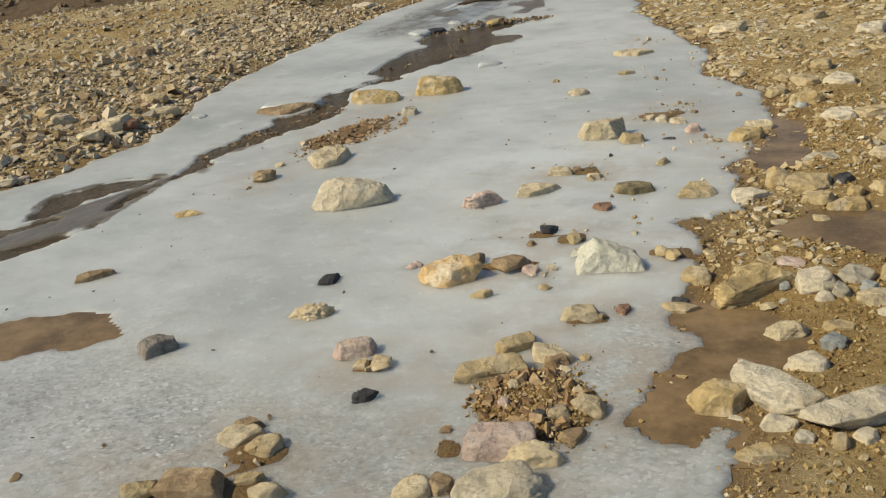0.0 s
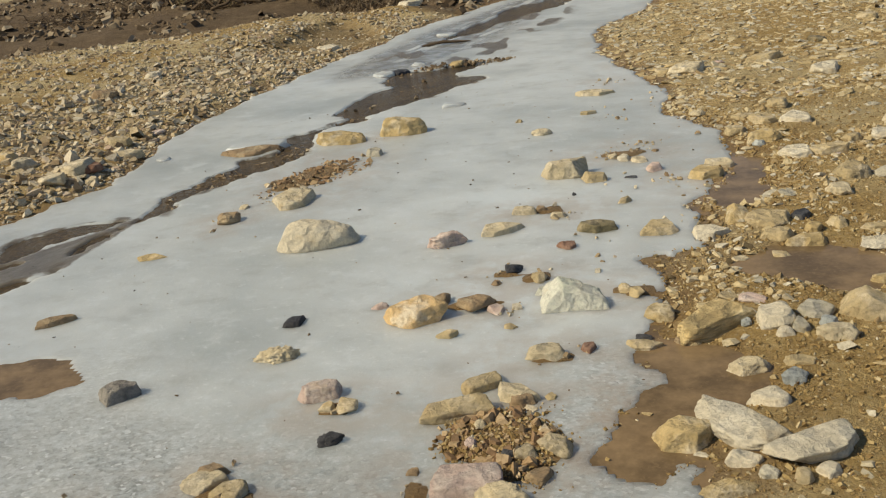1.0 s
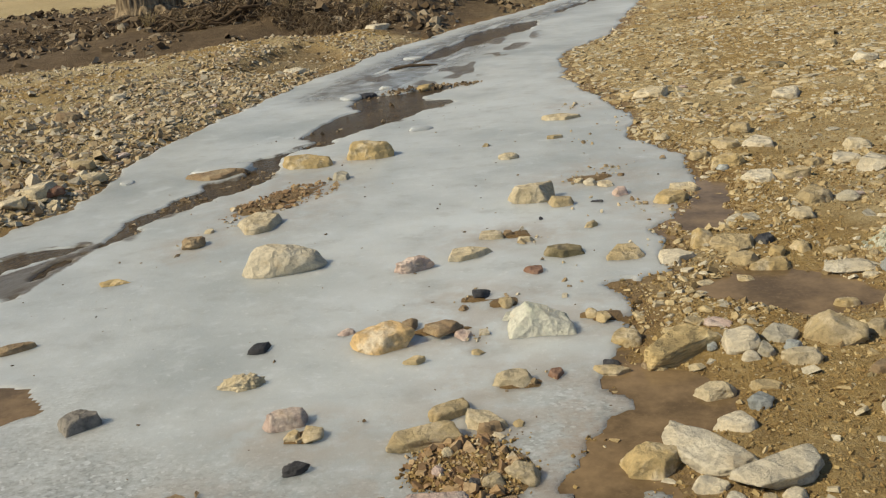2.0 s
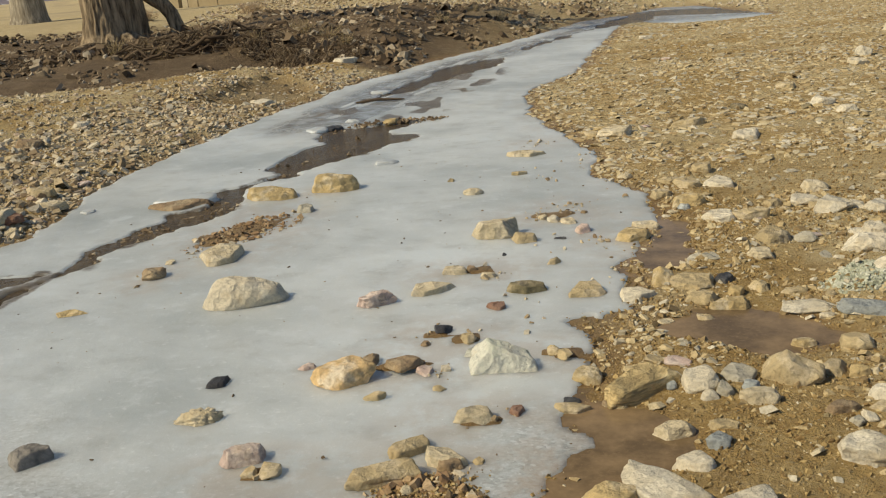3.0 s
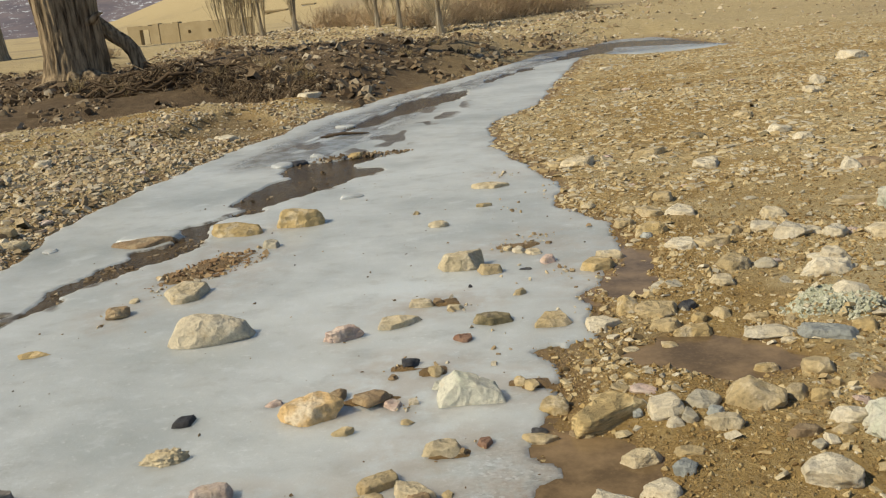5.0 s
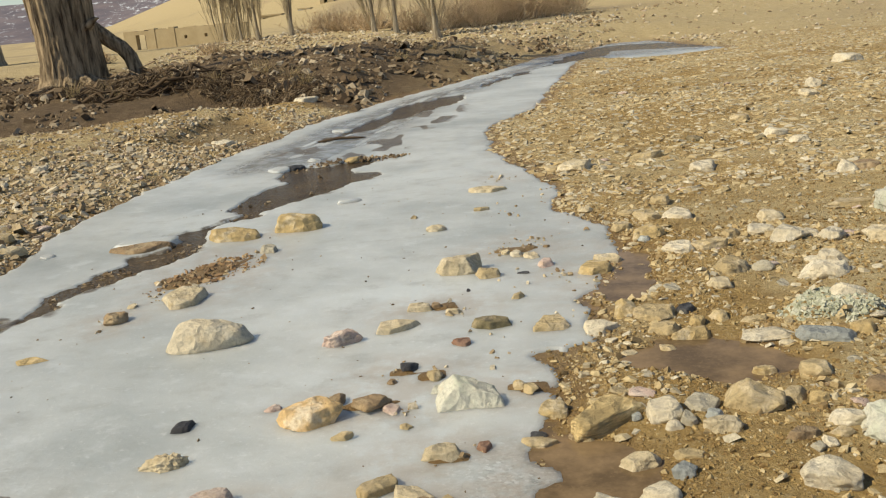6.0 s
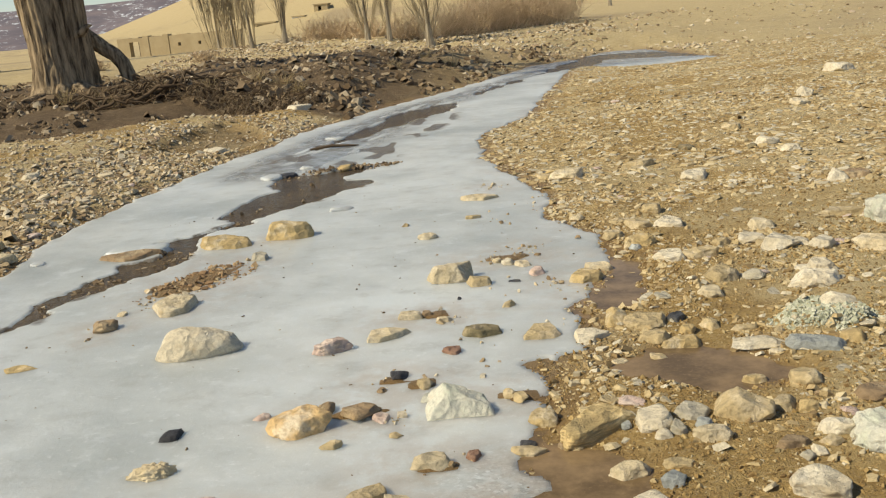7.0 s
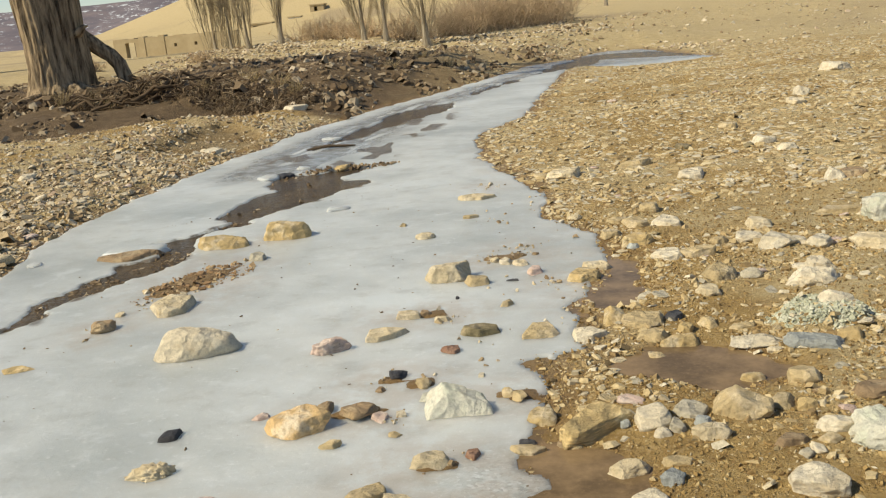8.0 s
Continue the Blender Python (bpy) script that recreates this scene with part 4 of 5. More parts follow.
stone("round", 1.85, 5.67, 0.155, 0.178, 0.051, -8, "cream", 204)
stone("slab", 2.45, 5.87, 0.341, 0.170, 0.028, -10, "tan", 205)
stone("block", 1.72, 4.47, 0.265, 0.132, 0.070, -9, "pale", 206)
stone("round", 1.86, 4.71, 0.167, 0.154, 0.055, -10, "pale", 207)
stone("rough", 1.49, 4.69, 0.121, 0.095, 0.041, -8, "grey", 208)
stone("round", 1.33, 4.71, 0.180, 0.200, 0.095, -7, "tan", 209)
stone("round", 1.21, 4.47, 0.128, 0.141, 0.042, -7, "cream", 210)
stone("wedge", 1.65, 3.97, 0.161, 0.080, 0.050, -10, "pale", 211)
stone("slab", 1.33, 5.14, 0.222, 0.122, 0.044, 5, "tan", 212)
stone("block", 2.27, 5.02, 0.221, 0.254, 0.109, -11, "cream", 213)
stone("rough", 2.64, 5.68, 0.260, 0.299, 0.143, -11, "white", 214)
stone("slab", 1.06, 6.16, 0.151, 0.110, 0.030, -4, "tan", 215)
stone("slab", 1.15, 6.03, 0.178, 0.204, 0.041, -5, "tan", 216)
stone("slab", 1.34, 6.00, 0.197, 0.226, 0.041, -6, "pale", 217)
stone("round", 1.33, 6.43, 0.146, 0.167, 0.052, -5, "tan", 218)
stone("block", 0.80, 6.42, 0.096, 0.110, 0.053, -3, "cream", 219)
stone("slab", 0.92, 8.04, 0.305, 0.290, 0.061, -3, "cream", 220)
stone("slab", 1.57, 8.20, 0.317, 0.158, 0.060, -5, "tan", 221)
stone("slab", 1.91, 7.51, 0.222, 0.255, 0.122, -6, "pale", 222)
stone("slab", 2.19, 8.87, 0.170, 0.160, 0.050, -6, "olive", 223)
stone("block", 2.88, 8.69, 0.224, 0.130, 0.074, -8, "pale", 224)
stone("round", 2.92, 8.19, 0.170, 0.182, 0.056, -9, "pale", 225)
stone("chip", 2.71, 8.59, 0.100, 0.120, 0.035, -8, "olive", 226)
stone("wedge", 4.38, 11.76, 0.205, 0.236, 0.113, -9, "pale", 227)
stone("slab", 4.04, 11.01, 0.220, 0.253, 0.075, -9, "cream", 228)
stone("slab", 5.97, 14.63, 0.446, 0.513, 0.134, -10, "pale", 229)
stone("wedge", 2.77, 6.78, 0.144, 0.165, 0.079, -10, "pale", 230)
# A shadowed stone: the brown puts its shade into the colour.
stone("slab", 2.93, 6.82, 0.191, 0.198, 0.038, -10, "brown", 231)
stone("slab", 2.56, 17.07, 0.230, 0.264, 0.107, -4, "pale", 232)
stone("slab", 2.86, 9.76, 0.198, 0.227, 0.098, -7, "tan", 233)
stone("block", -4.47, 9.58, 0.180, 0.206, 0.099, 11, "pale", 234)
stone("slab", -2.99, 11.46, 0.251, 0.289, 0.065, 7, "pale", 235)
stone("slab", -2.55, 15.32, 0.421, 0.401, 0.084, 4, "pale", 236)
stone("lumpy", -1.61, 9.86, 0.189, 0.095, 0.056, 4, "ice", 237)
stone("lumpy", -1.50, 9.48, 0.181, 0.176, 0.054, 4, "ice", 238)
stone("chip", -1.32, 9.61, 0.113, 0.130, 0.038, 4, "ice", 239)
stone("slab", -1.93, 9.40, 0.239, 0.275, 0.077, 5, "ice", 240)
stone("slab", -1.66, 9.33, 0.243, 0.162, 0.049, 5, "ice", 241)
stone("slab", -1.33, 8.17, 0.182, 0.204, 0.036, 4, "ice", 242)
stone("slab", -1.02, 9.39, 0.231, 0.116, 0.043, 3, "ice", 243)
stone("slab", -1.19, 9.64, 0.178, 0.204, 0.045, 3, "yellow", 244)
stone("slab", -1.77, 9.51, 0.200, 0.230, 0.042, 5, "dark", 245)
stone("chip", -0.94, 9.57, 0.094, 0.108, 0.028, 3, "dark", 246)
stone("slab", -1.60, 12.19, 0.269, 0.138, 0.054, 3, "ice", 247)
stone("slab", -2.30, 6.12, 0.117, 0.135, 0.064, 9, "ice", 248)
stone("lumpy", -2.13, 6.01, 0.174, 0.087, 0.032, 19, "ice", 249)
stone("slab", -1.00, 7.49, 0.209, 0.121, 0.042, 23, "ice", 250)
stone("slab", -3.05, 6.38, 0.113, 0.130, 0.040, 12, "ice", 251)
stone("rough", -0.28, 2.07, 0.179, 0.089, 0.049, 3, "cream", 252)
stone("round", -0.35, 1.93, 0.250, 0.125, 0.059, 4, "pale", 253)
stone("round", -0.58, 1.93, 0.110, 0.090, 0.036, 7, "cream", 254)
stone("block", -0.51, 1.95, 0.077, 0.089, 0.028, 6, "brown", 255)
stone("chip", -0.13, 2.30, 0.100, 0.098, 0.028, 21, "tan", 256)
stone("block", -0.92, 2.67, 0.154, 0.087, 0.051, 8, "pink", 257)
stone("chip", -0.87, 2.58, 0.059, 0.068, 0.018, -22, "yellow", 258)
stone("chip", -0.81, 2.58, 0.083, 0.089, 0.023, -12, "tan", 259)
stone("block", -1.67, 2.74, 0.154, 0.111, 0.051, 29, "pied", 260)
stone("lumpy", -0.82, 2.38, 0.094, 0.063, 0.028, 8, "dark", 261)
stone("slab", -1.14, 2.17, 0.134, 0.106, 0.027, 27, "cream", 262)
stone("chip", -1.14, 2.23, 0.104, 0.073, 0.029, 22, "brown", 263)
stone("slab", -1.05, 2.11, 0.114, 0.107, 0.023, 26, "tan", 264)
stone("block", -0.97, 1.90, 0.111, 0.074, 0.037, 12, "cream", 265)
stone("slab", -1.04, 1.96, 0.091, 0.051, 0.018, 12, "tan", 266)
stone("round", 0.23, 2.34, 0.184, 0.132, 0.061, -3, "yellow", 267)
stone("round", 0.37, 2.21, 0.100, 0.057, 0.033, -13, "pale", 268)
stone("slab", 0.31, 2.09, 0.153, 0.077, 0.022, 2, "yellow", 269)
stone("round", -0.27, 2.25, 0.044, 0.050, 0.016, 3, "dark", 270)
stone("chip", -0.22, 2.26, 0.068, 0.066, 0.019, 22, "tan", 271)
stone("block", 0.50, 2.11, 0.050, 0.058, 0.028, -6, "tan", 272)
stone("chip", 0.57, 2.14, 0.059, 0.068, 0.020, -37, "pale", 273)
stone("round", 0.42, 2.14, 0.054, 0.054, 0.018, -5, "grey", 274)
stone("chip", -0.54, 2.21, 0.044, 0.039, 0.012, 6, "brown", 275)
stone("chip", -1.75, 1.97, 0.033, 0.037, 0.011, 18, "brown", 276)
stone("slab", -0.59, 1.97, 0.079, 0.043, 0.016, 17, "yellow", 277)
stone("slab", 0.64, 2.75, 0.106, 0.053, 0.021, -6, "tan", 279)
stone("chip", -0.36, 2.42, 0.043, 0.049, 0.015, 3, "cream", 280)
stone("block", -0.38, 2.32, 0.042, 0.048, 0.019, 4, "pink", 281)
stone("rough", -0.24, 2.58, 0.090, 0.054, 0.030, 2, "brown", 282)
stone("chip", -0.15, 2.61, 0.042, 0.042, 0.012, 1, "tan", 283)
stone("chip", -0.18, 2.17, 0.079, 0.080, 0.022, 2, "brown", 284)
stone("block", -3.58, 6.81, 0.183, 0.210, 0.100, 12, "tan", 285)
stone("slab", -3.50, 5.98, 0.248, 0.286, 0.072, 14, "cream", 286)
stone("slab", -3.35, 6.48, 0.233, 0.134, 0.047, 12, "cream", 287)
stone("chip", -4.22, 6.30, 0.171, 0.196, 0.058, 15, "yellow", 288)
stone("chip", -3.99, 6.13, 0.178, 0.205, 0.061, 15, "cream", 289)
stone("slab", -3.43, 6.01, 0.190, 0.219, 0.049, 13, "rust", 290)
stone("slab", -3.55, 5.70, 0.185, 0.212, 0.072, 14, "cream", 291)
stone("slab", -4.42, 8.05, 0.167, 0.192, 0.061, 13, "tan", 292)
stone("block", -4.52, 8.54, 0.251, 0.259, 0.083, 12, "brown", 293)
stone("slab", -2.29, 3.43, 0.173, 0.087, 0.025, 27, "brown", 294)
stone("bar", 0.38, 2.37, 0.280, 0.150, 0.050, -52, "pale", 295)
stone("bar", 0.56, 2.23, 0.270, 0.120, 0.046, 26, "pale", 296)
stone("bar", -0.44, 2.53, 0.239, 0.110, 0.048, 11, "tan", 297)
stone("bar", -0.38, 2.70, 0.147, 0.083, 0.029, 35, "tan", 298)
stone("slab", -0.26, 2.62, 0.153, 0.095, 0.034, -27, "cream", 299)
stone("bar", 0.41, 3.04, 0.300, 0.130, 0.070, 36, "banded", 300, -7)
stone("bar", 1.42, 3.64, 0.245, 0.114, 0.039, -27, "blue", 301)
stone("bar", -0.37, 2.12, 0.201, 0.125, 0.052, 3, "pink", 302)
stone("bar", -1.18, 1.91, 0.184, 0.114, 0.048, 5, "brown", 303)
stone("bar", -1.33, 1.89, 0.100, 0.062, 0.026, 9, "tan", 304)


def shard(seed, sides):
    """A small broken plate of few faces in a box of one unit: uneven in outline, steep at the sides, its top tilted."""
    rng = np.random.RandomState(seed)
    turn = (np.arange(sides) + rng.uniform(-0.4, 0.4, sides)) * 2 * math.pi / sides
    low = np.stack([np.cos(turn), np.sin(turn), np.full(sides, -0.6)], 1) * rng.uniform(0.65, 1.15, (sides, 1))
    top = low * rng.uniform(0.62, 0.98, (sides, 1)) + (*rng.uniform(-0.12, 0.12, 2), 0)
    top[:, 2] = 0.6 + 0.45 * top[:, 0] * rng.uniform(-1, 1) + 0.45 * top[:, 1] * rng.uniform(-1, 1)
    p = np.concatenate([low, top])
    k = np.arange(sides)
    n = (k + 1) % sides
    fa = np.concatenate([np.stack([k, n, sides + n], 1), np.stack([k, sides + n, sides + k], 1), 
                         np.stack([k[1:-1] * 0 + sides, sides + k[1:-1], sides + n[1:-1]], 1)])
    lo, hi = p.min(0), p.max(0)
    return (p - (lo + hi) / 2) / (hi - lo), fa


def scatter(name, count, xr, yr, density, size, flat, mat, label, seed, sides=5, sink=0.25, level=-9.0):
    """Loose stones over a stretch of the plan, thicker where density(x, y) is nearer 1: one object, too many to count."""
    rng = np.random.RandomState(seed)
    x, y = rng.uniform(*xr, count), rng.uniform(*yr, count)
    keep = rng.rand(count) < density(x, y)
    x, y = x[keep], y[keep]
    n = len(x)
    kinds = [shard(seed * 50 + k, sides) for k in range(16)]
    fa = kinds[0][1]
    shape = np.array([k[0] for k in kinds])[rng.randint(0, 16, n)]
    w = size[0] * (size[1] / size[0]) ** (rng.rand(n) ** 1.9)
    dims = np.stack([w, w * rng.uniform(0.38, 0.9, n), w * rng.uniform(*flat, n)], 1)
    p = shape * dims[:, None, :]
    lean = np.clip(1.1 * dims[:, 2] / w, 0, 0.42)
    turn, tip, tip2 = rng.uniform(0, 6.3, n), rng.normal(0, 1, n) * lean, rng.normal(0, 1, n) * lean
    p = np.stack([p[..., 0], p[..., 1] - tip[:, None] * p[..., 2], p[..., 2] + tip[:, None] * p[..., 1]], -1)
    p = np.stack([p[..., 0] - tip2[:, None] * p[..., 2], p[..., 1], p[..., 2] + tip2[:, None] * p[..., 0]], -1)
    c, s = np.cos(turn)[:, None], np.sin(turn)[:, None]
    p = np.stack([c * p[..., 0] - s * p[..., 1], s * p[..., 0] + c * p[..., 1], p[..., 2]], -1)
    base = np.maximum(surface_z(x, y), level) + dims[:, 2] * (0.5 - sink)
    p = p + np.stack([x, y, base], 1)[:, None, :]
    nv = shape.shape[1]
    faces = (fa[None] + (np.arange(n) * nv)[:, None, None]).reshape(-1, 3)
    return tagged(dressed(name, mesh_from(name, p.reshape(-1, 3), faces), mat, smooth=False), label, "gravel", kind="stuff")


def left_bar(x, y):
    out = -stream_depth(x, y)
    return left_of(x, y) * step(-0.02, 0.06, out) * (1 - 0.85 * step(1.3, 2.6, out + 0.6 * wobble(x, y, 1.2, 51))) * (1 - 0.55 * step(-2.4, -1.0, y - bar_back(x))) * (1 - step(-0.8, 0.1, y - bar_back(x))) * (1 - 0.9 * scarp(x, y))


def right_bar(x, y):
    out = -stream_depth(x, y)
    patch = 0.6 + 0.9 * wobble(x, y, 0.4, 52) + 0.5 * wobble(x, y, 1.7, 53)
    return ~left_of(x, y) * step(-0.03, 0.1, out) * np.clip(patch + 0.35 * (1 - step(0.3, 0.9, out)) * (y < 5.5), 0.14, 1) * (1 - 0.95 * step(-0.05, 0.0, puddle_depth(x, y)))


def terrace(x, y):
    """The smooth pale ground beyond the far shore."""
    return step(24.5, 27.0, y + 2.6 * (x - 7.9) + wobble(x, y, 1.5, 59))


def spill(x, y):
    """Thin gravel frozen in at the right-hand edge of the ice."""
    d = stream_depth(x, y)
    return (~left_of(x, y)) * step(0.0, 0.1, d) * (1 - step(0.15, 0.75, d)) * step(0.1, 0.5, wobble(x, y, 0.35, 54)) * step(3.0, 3.6, y) * (1 - step(7, 9, y)) * 0.5


def patch(cx, cy, rx, ry, turn):
    c, s = math.cos(radians(turn)), math.sin(radians(turn))

    def density(x, y):
        u, v = (c * (x - cx) + s * (y - cy)) / rx, (c * (y - cy) - s * (x - cx)) / ry
        return 1 - step(0.55, 1.05, np.hypot(u, v) + 0.3 * wobble(x, y, 0.12, 55))
    return density


scatter("gravel", 38000, (-9, -1.5), (4.3, 15), left_bar, (0.030, 0.115), (0.16, 0.42), GRAVEL, "loose pale and tan cobbles heaped along the shore", 61)
scatter("gravel", 32000, (-9, -1.5), (4.3, 15), left_bar, (0.015, 0.05), (0.2, 0.5), GRAVEL, "fine tan gravel filling between the cobbles", 62, 4)
scatter("gravel", 9000, (-14, -3), (6, 16), lambda x, y: 0.6 * left_of(x, y) * step(2.0, 3.5, -stream_depth(x, y)) * (1 - step(-0.4, 0.4, y - bar_back(x))), (0.02, 0.08), (0.35, 0.7), GRAVEL, "sparse small stones on the dry gravel bar", 63)
scatter("gravel", 34000, (0, 4.0), (1.7, 7.4), lambda x, y: right_bar(x, y) * (0.35 + 0.65 * step(2.5, 3.2, y)), (0.010, 0.062), (0.14, 0.4), OCHRE_GRAVEL, "ochre pebbles and chips on wet mud", 64)
scatter("gravel", 48000, (0, 3.2), (1.7, 6.6), lambda x, y: np.clip(right_bar(x, y) + 0.3, 0, 1) * (stream_depth(x, y) < 0.03) * (puddle_depth(x, y) < -0.02), (0.005, 0.026), (0.25, 0.6), MUD_GRIT, "coarse grit strewn over the mud", 65, 4)
def shingle(x, y):
    return np.clip(right_bar(x, y) + 0.45 * (stream_depth(x, y) < 0), 0, 1) * (1 - 0.85 * terrace(x, y))


scatter("gravel", 26000, (0.1, 7.2), (6.6, 13), shingle, (0.018, 0.115), (0.08, 0.24), OCHRE_GRAVEL, "flat tan shingle on the upper shore", 66)
scatter("gravel", 30000, (0.6, 14), (12.5, 24), shingle, (0.03, 0.13), (0.07, 0.20), OCHRE_GRAVEL, "flat tan shingle on the far shore", 78, 4)
scatter("gravel", 23000, (-10, 16), (22, 40), lambda x, y: (stream_depth(x, y) < 0) * (1 - 0.9 * terrace(x, y)) * step(-0.3, 0.5, wobble(x, y, 5, 56) + 0.7) * step(24, 28, y + 0.3 * np.abs(x - 3)) * (1 - 0.85 * step(2, 7, 31 - y - 0.25 * x) * step(0, 3, 2 - x)), (0.05, 0.20), (0.15, 0.4), GRAVEL, "pale stones along the upper riverbed", 67)
scatter("gravel", 17000, (-16, 3), (13.5, 27), lambda x, y: left_of(x, y) * (stream_depth(x, y) < -0.05) * step(-0.2, 0.6, y - bar_back(x)) * np.clip(0.5 + wobble(x, y, 0.9, 57), 0, 1), (0.04, 0.24), (0.22, 0.5), CLOD, "dark earth clods and stones on the bank", 68)
scatter("gravel", 13000, (0.1, 1.7), (1.7, 3.4), lambda x, y: np.clip(0.6 + 0.7 * wobble(x, y, 0.25, 69), 0.15, 1) * (stream_depth(x, y) < 0.01) * (puddle_depth(x, y) < -0.03), (0.004, 0.020), (0.2, 0.5), MUD_GRIT, "crumbs and chips of brown mud", 89, 4)
scatter("gravel", 1500, (0, 1.1), (3, 13), spill, (0.015, 0.06), (0.3, 0.6), GRAVEL, "small stones frozen in at the ice edge", 69)
scatter("gravel", 2500, (-2.2, -1.1), (4.7, 6.6), patch(-1.66, 5.60, 0.22, 0.46, -34), (0.012, 0.055), (0.2, 0.5), PILE, "reddish gravel bar standing out of the ice", 70)


def spots(x, y):
    """Clusters of grit frozen round the stones in the ice."""
    d = np.zeros(x.shape)
    for cx, cy, r in SPOTS:
        d = np.maximum(d, 1 - step(0.2, 1.3, np.hypot(x - cx, y - cy) / r))
    return d * 0.7


scatter("gravel", 13000, (-2.3, 0.8), (1.9, 8.4), spots, (0.010, 0.045), (0.25, 0.6), GRAVEL, "brown chips and grit frozen round the stones", 73)
scatter("gravel", 280, (-2.6, 0.7), (1.9, 8.5), lambda x, y: (ice_cover(x, y) > 0.05) * 0.8, (0.006, 0.022), (0.2, 0.5), CLOD, "dark crumbs and chips strewn on the ice", 80)
scatter("gravel", 2600, (-1.7, -0.5), (9.3, 10.2), patch(-1.12, 9.66, 0.46, 0.22, 10), (0.012, 0.06), (0.25, 0.6), CLOD, "dark wet stones at the head of the open water", 76)
scatter("gravel", 9000, (-2.9, -0.6), (4.9, 10.0), lambda x, y: (open_water(x, y) > -0.01) * step(-0.2, 0.5, wobble(x, y, 0.3, 60)) * (0.75 - 0.55 * step(7.3, 7.6, y)), (0.012, 0.06), (0.2, 0.5), CLOD, "dark wet pebbles standing out of the open water", 77, level=-0.008)
scatter("gravel", 2600, (-0.9, 0.0), (1.9, 2.8), patch(-0.28, 2.36, 0.20, 0.24, 10), (0.012, 0.055), (0.2, 0.5), PILE, "brown chips thawed out between rocks", 71)
scatter("gravel", 9000, (-0.9, 0.0), (1.9, 2.8), patch(-0.27, 2.36, 0.23, 0.25, 10), (0.006, 0.022), (0.25, 0.6), MUD_GRIT, "brown grit and mud thawed out between rocks", 88)
scatter("rubble", 26000, (1.2, 2.1), (3.6, 4.4), patch(1.60, 3.97, 0.27, 0.17, 0), (0.010, 0.032), (0.25, 0.6), RUBBLE, "heap of pale green crumbled stone", 72)


def strew_cobbles(count, xr, yr, density, size, group, seat, seed):
    """Single stones on the shore that one could pick up, of a few shapes and colours."""
    rng = np.random.RandomState(seed)
    looks = [("slab", "cream"), ("chip", "tan"), ("slab", "pale"), ("block", "tan"), ("chip", "pale"), ("slab", "yellow"), ("rough", "grey"), ("slab", "tan"), ("round", "cream"), ("chip", "brown"),
             ("block", "cream"), ("slab", "grey"), ("chip", "yellow"), ("rough", "pink")]
    usual = math.sqrt(size[0] * size[1])
    meshes = []
    for k, (form, colour) in enumerate(looks):
        v, fa = lump(seed + k, 3, form)
        me = mesh_from("cobble", v * usual, fa)
        me.materials.append(STONE[colour])
        me.polygons.foreach_set("use_smooth", [True] * len(fa))
        meshes.append(me)
    xs, ys = rng.uniform(*xr, count * 40), rng.uniform(*yr, count * 40)
    chosen = np.nonzero(rng.rand(count * 40) < density(xs, ys))[0][:count]
    floor = surface_z(xs[chosen], ys[chosen])
    for x, y, z in zip(xs[chosen], ys[chosen], floor):
        k = rng.randint(len(looks))
        form, colour = looks[k]
        w = size[0] * (size[1] / size[0]) ** (rng.rand() ** 1.6)
        h = w * rng.uniform(0.10, 0.27) * (0.7 if form == "slab" else 1)
        ob = new("cobble", meshes[k])
        ob.matrix_world = pose(x, y, z + 0.22 * h, rng.normal(0, 7), rng.normal(0, 7), rng.uniform(0, 360)) @ Matrix.Diagonal((w / usual, w / usual * rng.uniform(0.6, 0.95), h * 1.3 / usual, 1))
        tagged(ob, f"{FORM_WORDS[form]} {COLOUR_WORDS[colour]} cobble {seat}", "cobble", group)


strew_cobbles(210, (0.3, 3.8), (2.6, 8.5), right_bar, (0.04, 0.15), "cobbles on the muddy shore", "on the muddy shore", 500)
strew_cobbles(85, (0.5, 6.5), (7.5, 17), right_bar, (0.07, 0.22), "slabs on the far shore", "on the far shingle", 600)
strew_cobbles(40, (-7, -2.2), (4.9, 12), left_bar, (0.08, 0.19), "cobbles on the gravel bar", "on the gravel bar", 700)

scatter("gravel", 5000, (-11, 5), (-12, 1.8), lambda x, y: (stream_depth(x, y) < -0.03) * step(-0.4, 0.6, wobble(x, y, 1.5, 58)), (0.03, 0.14), (0.25, 0.55), GRAVEL, "loose stones along the nearer shores", 74)
scatter("gravel", 2500, (-8, -3.5), (1.5, 5), lambda x, y: left_of(x, y) * (stream_depth(x, y) < -0.03), (0.04, 0.14), (0.25, 0.55), GRAVEL, "loose cobbles along the shore", 75)


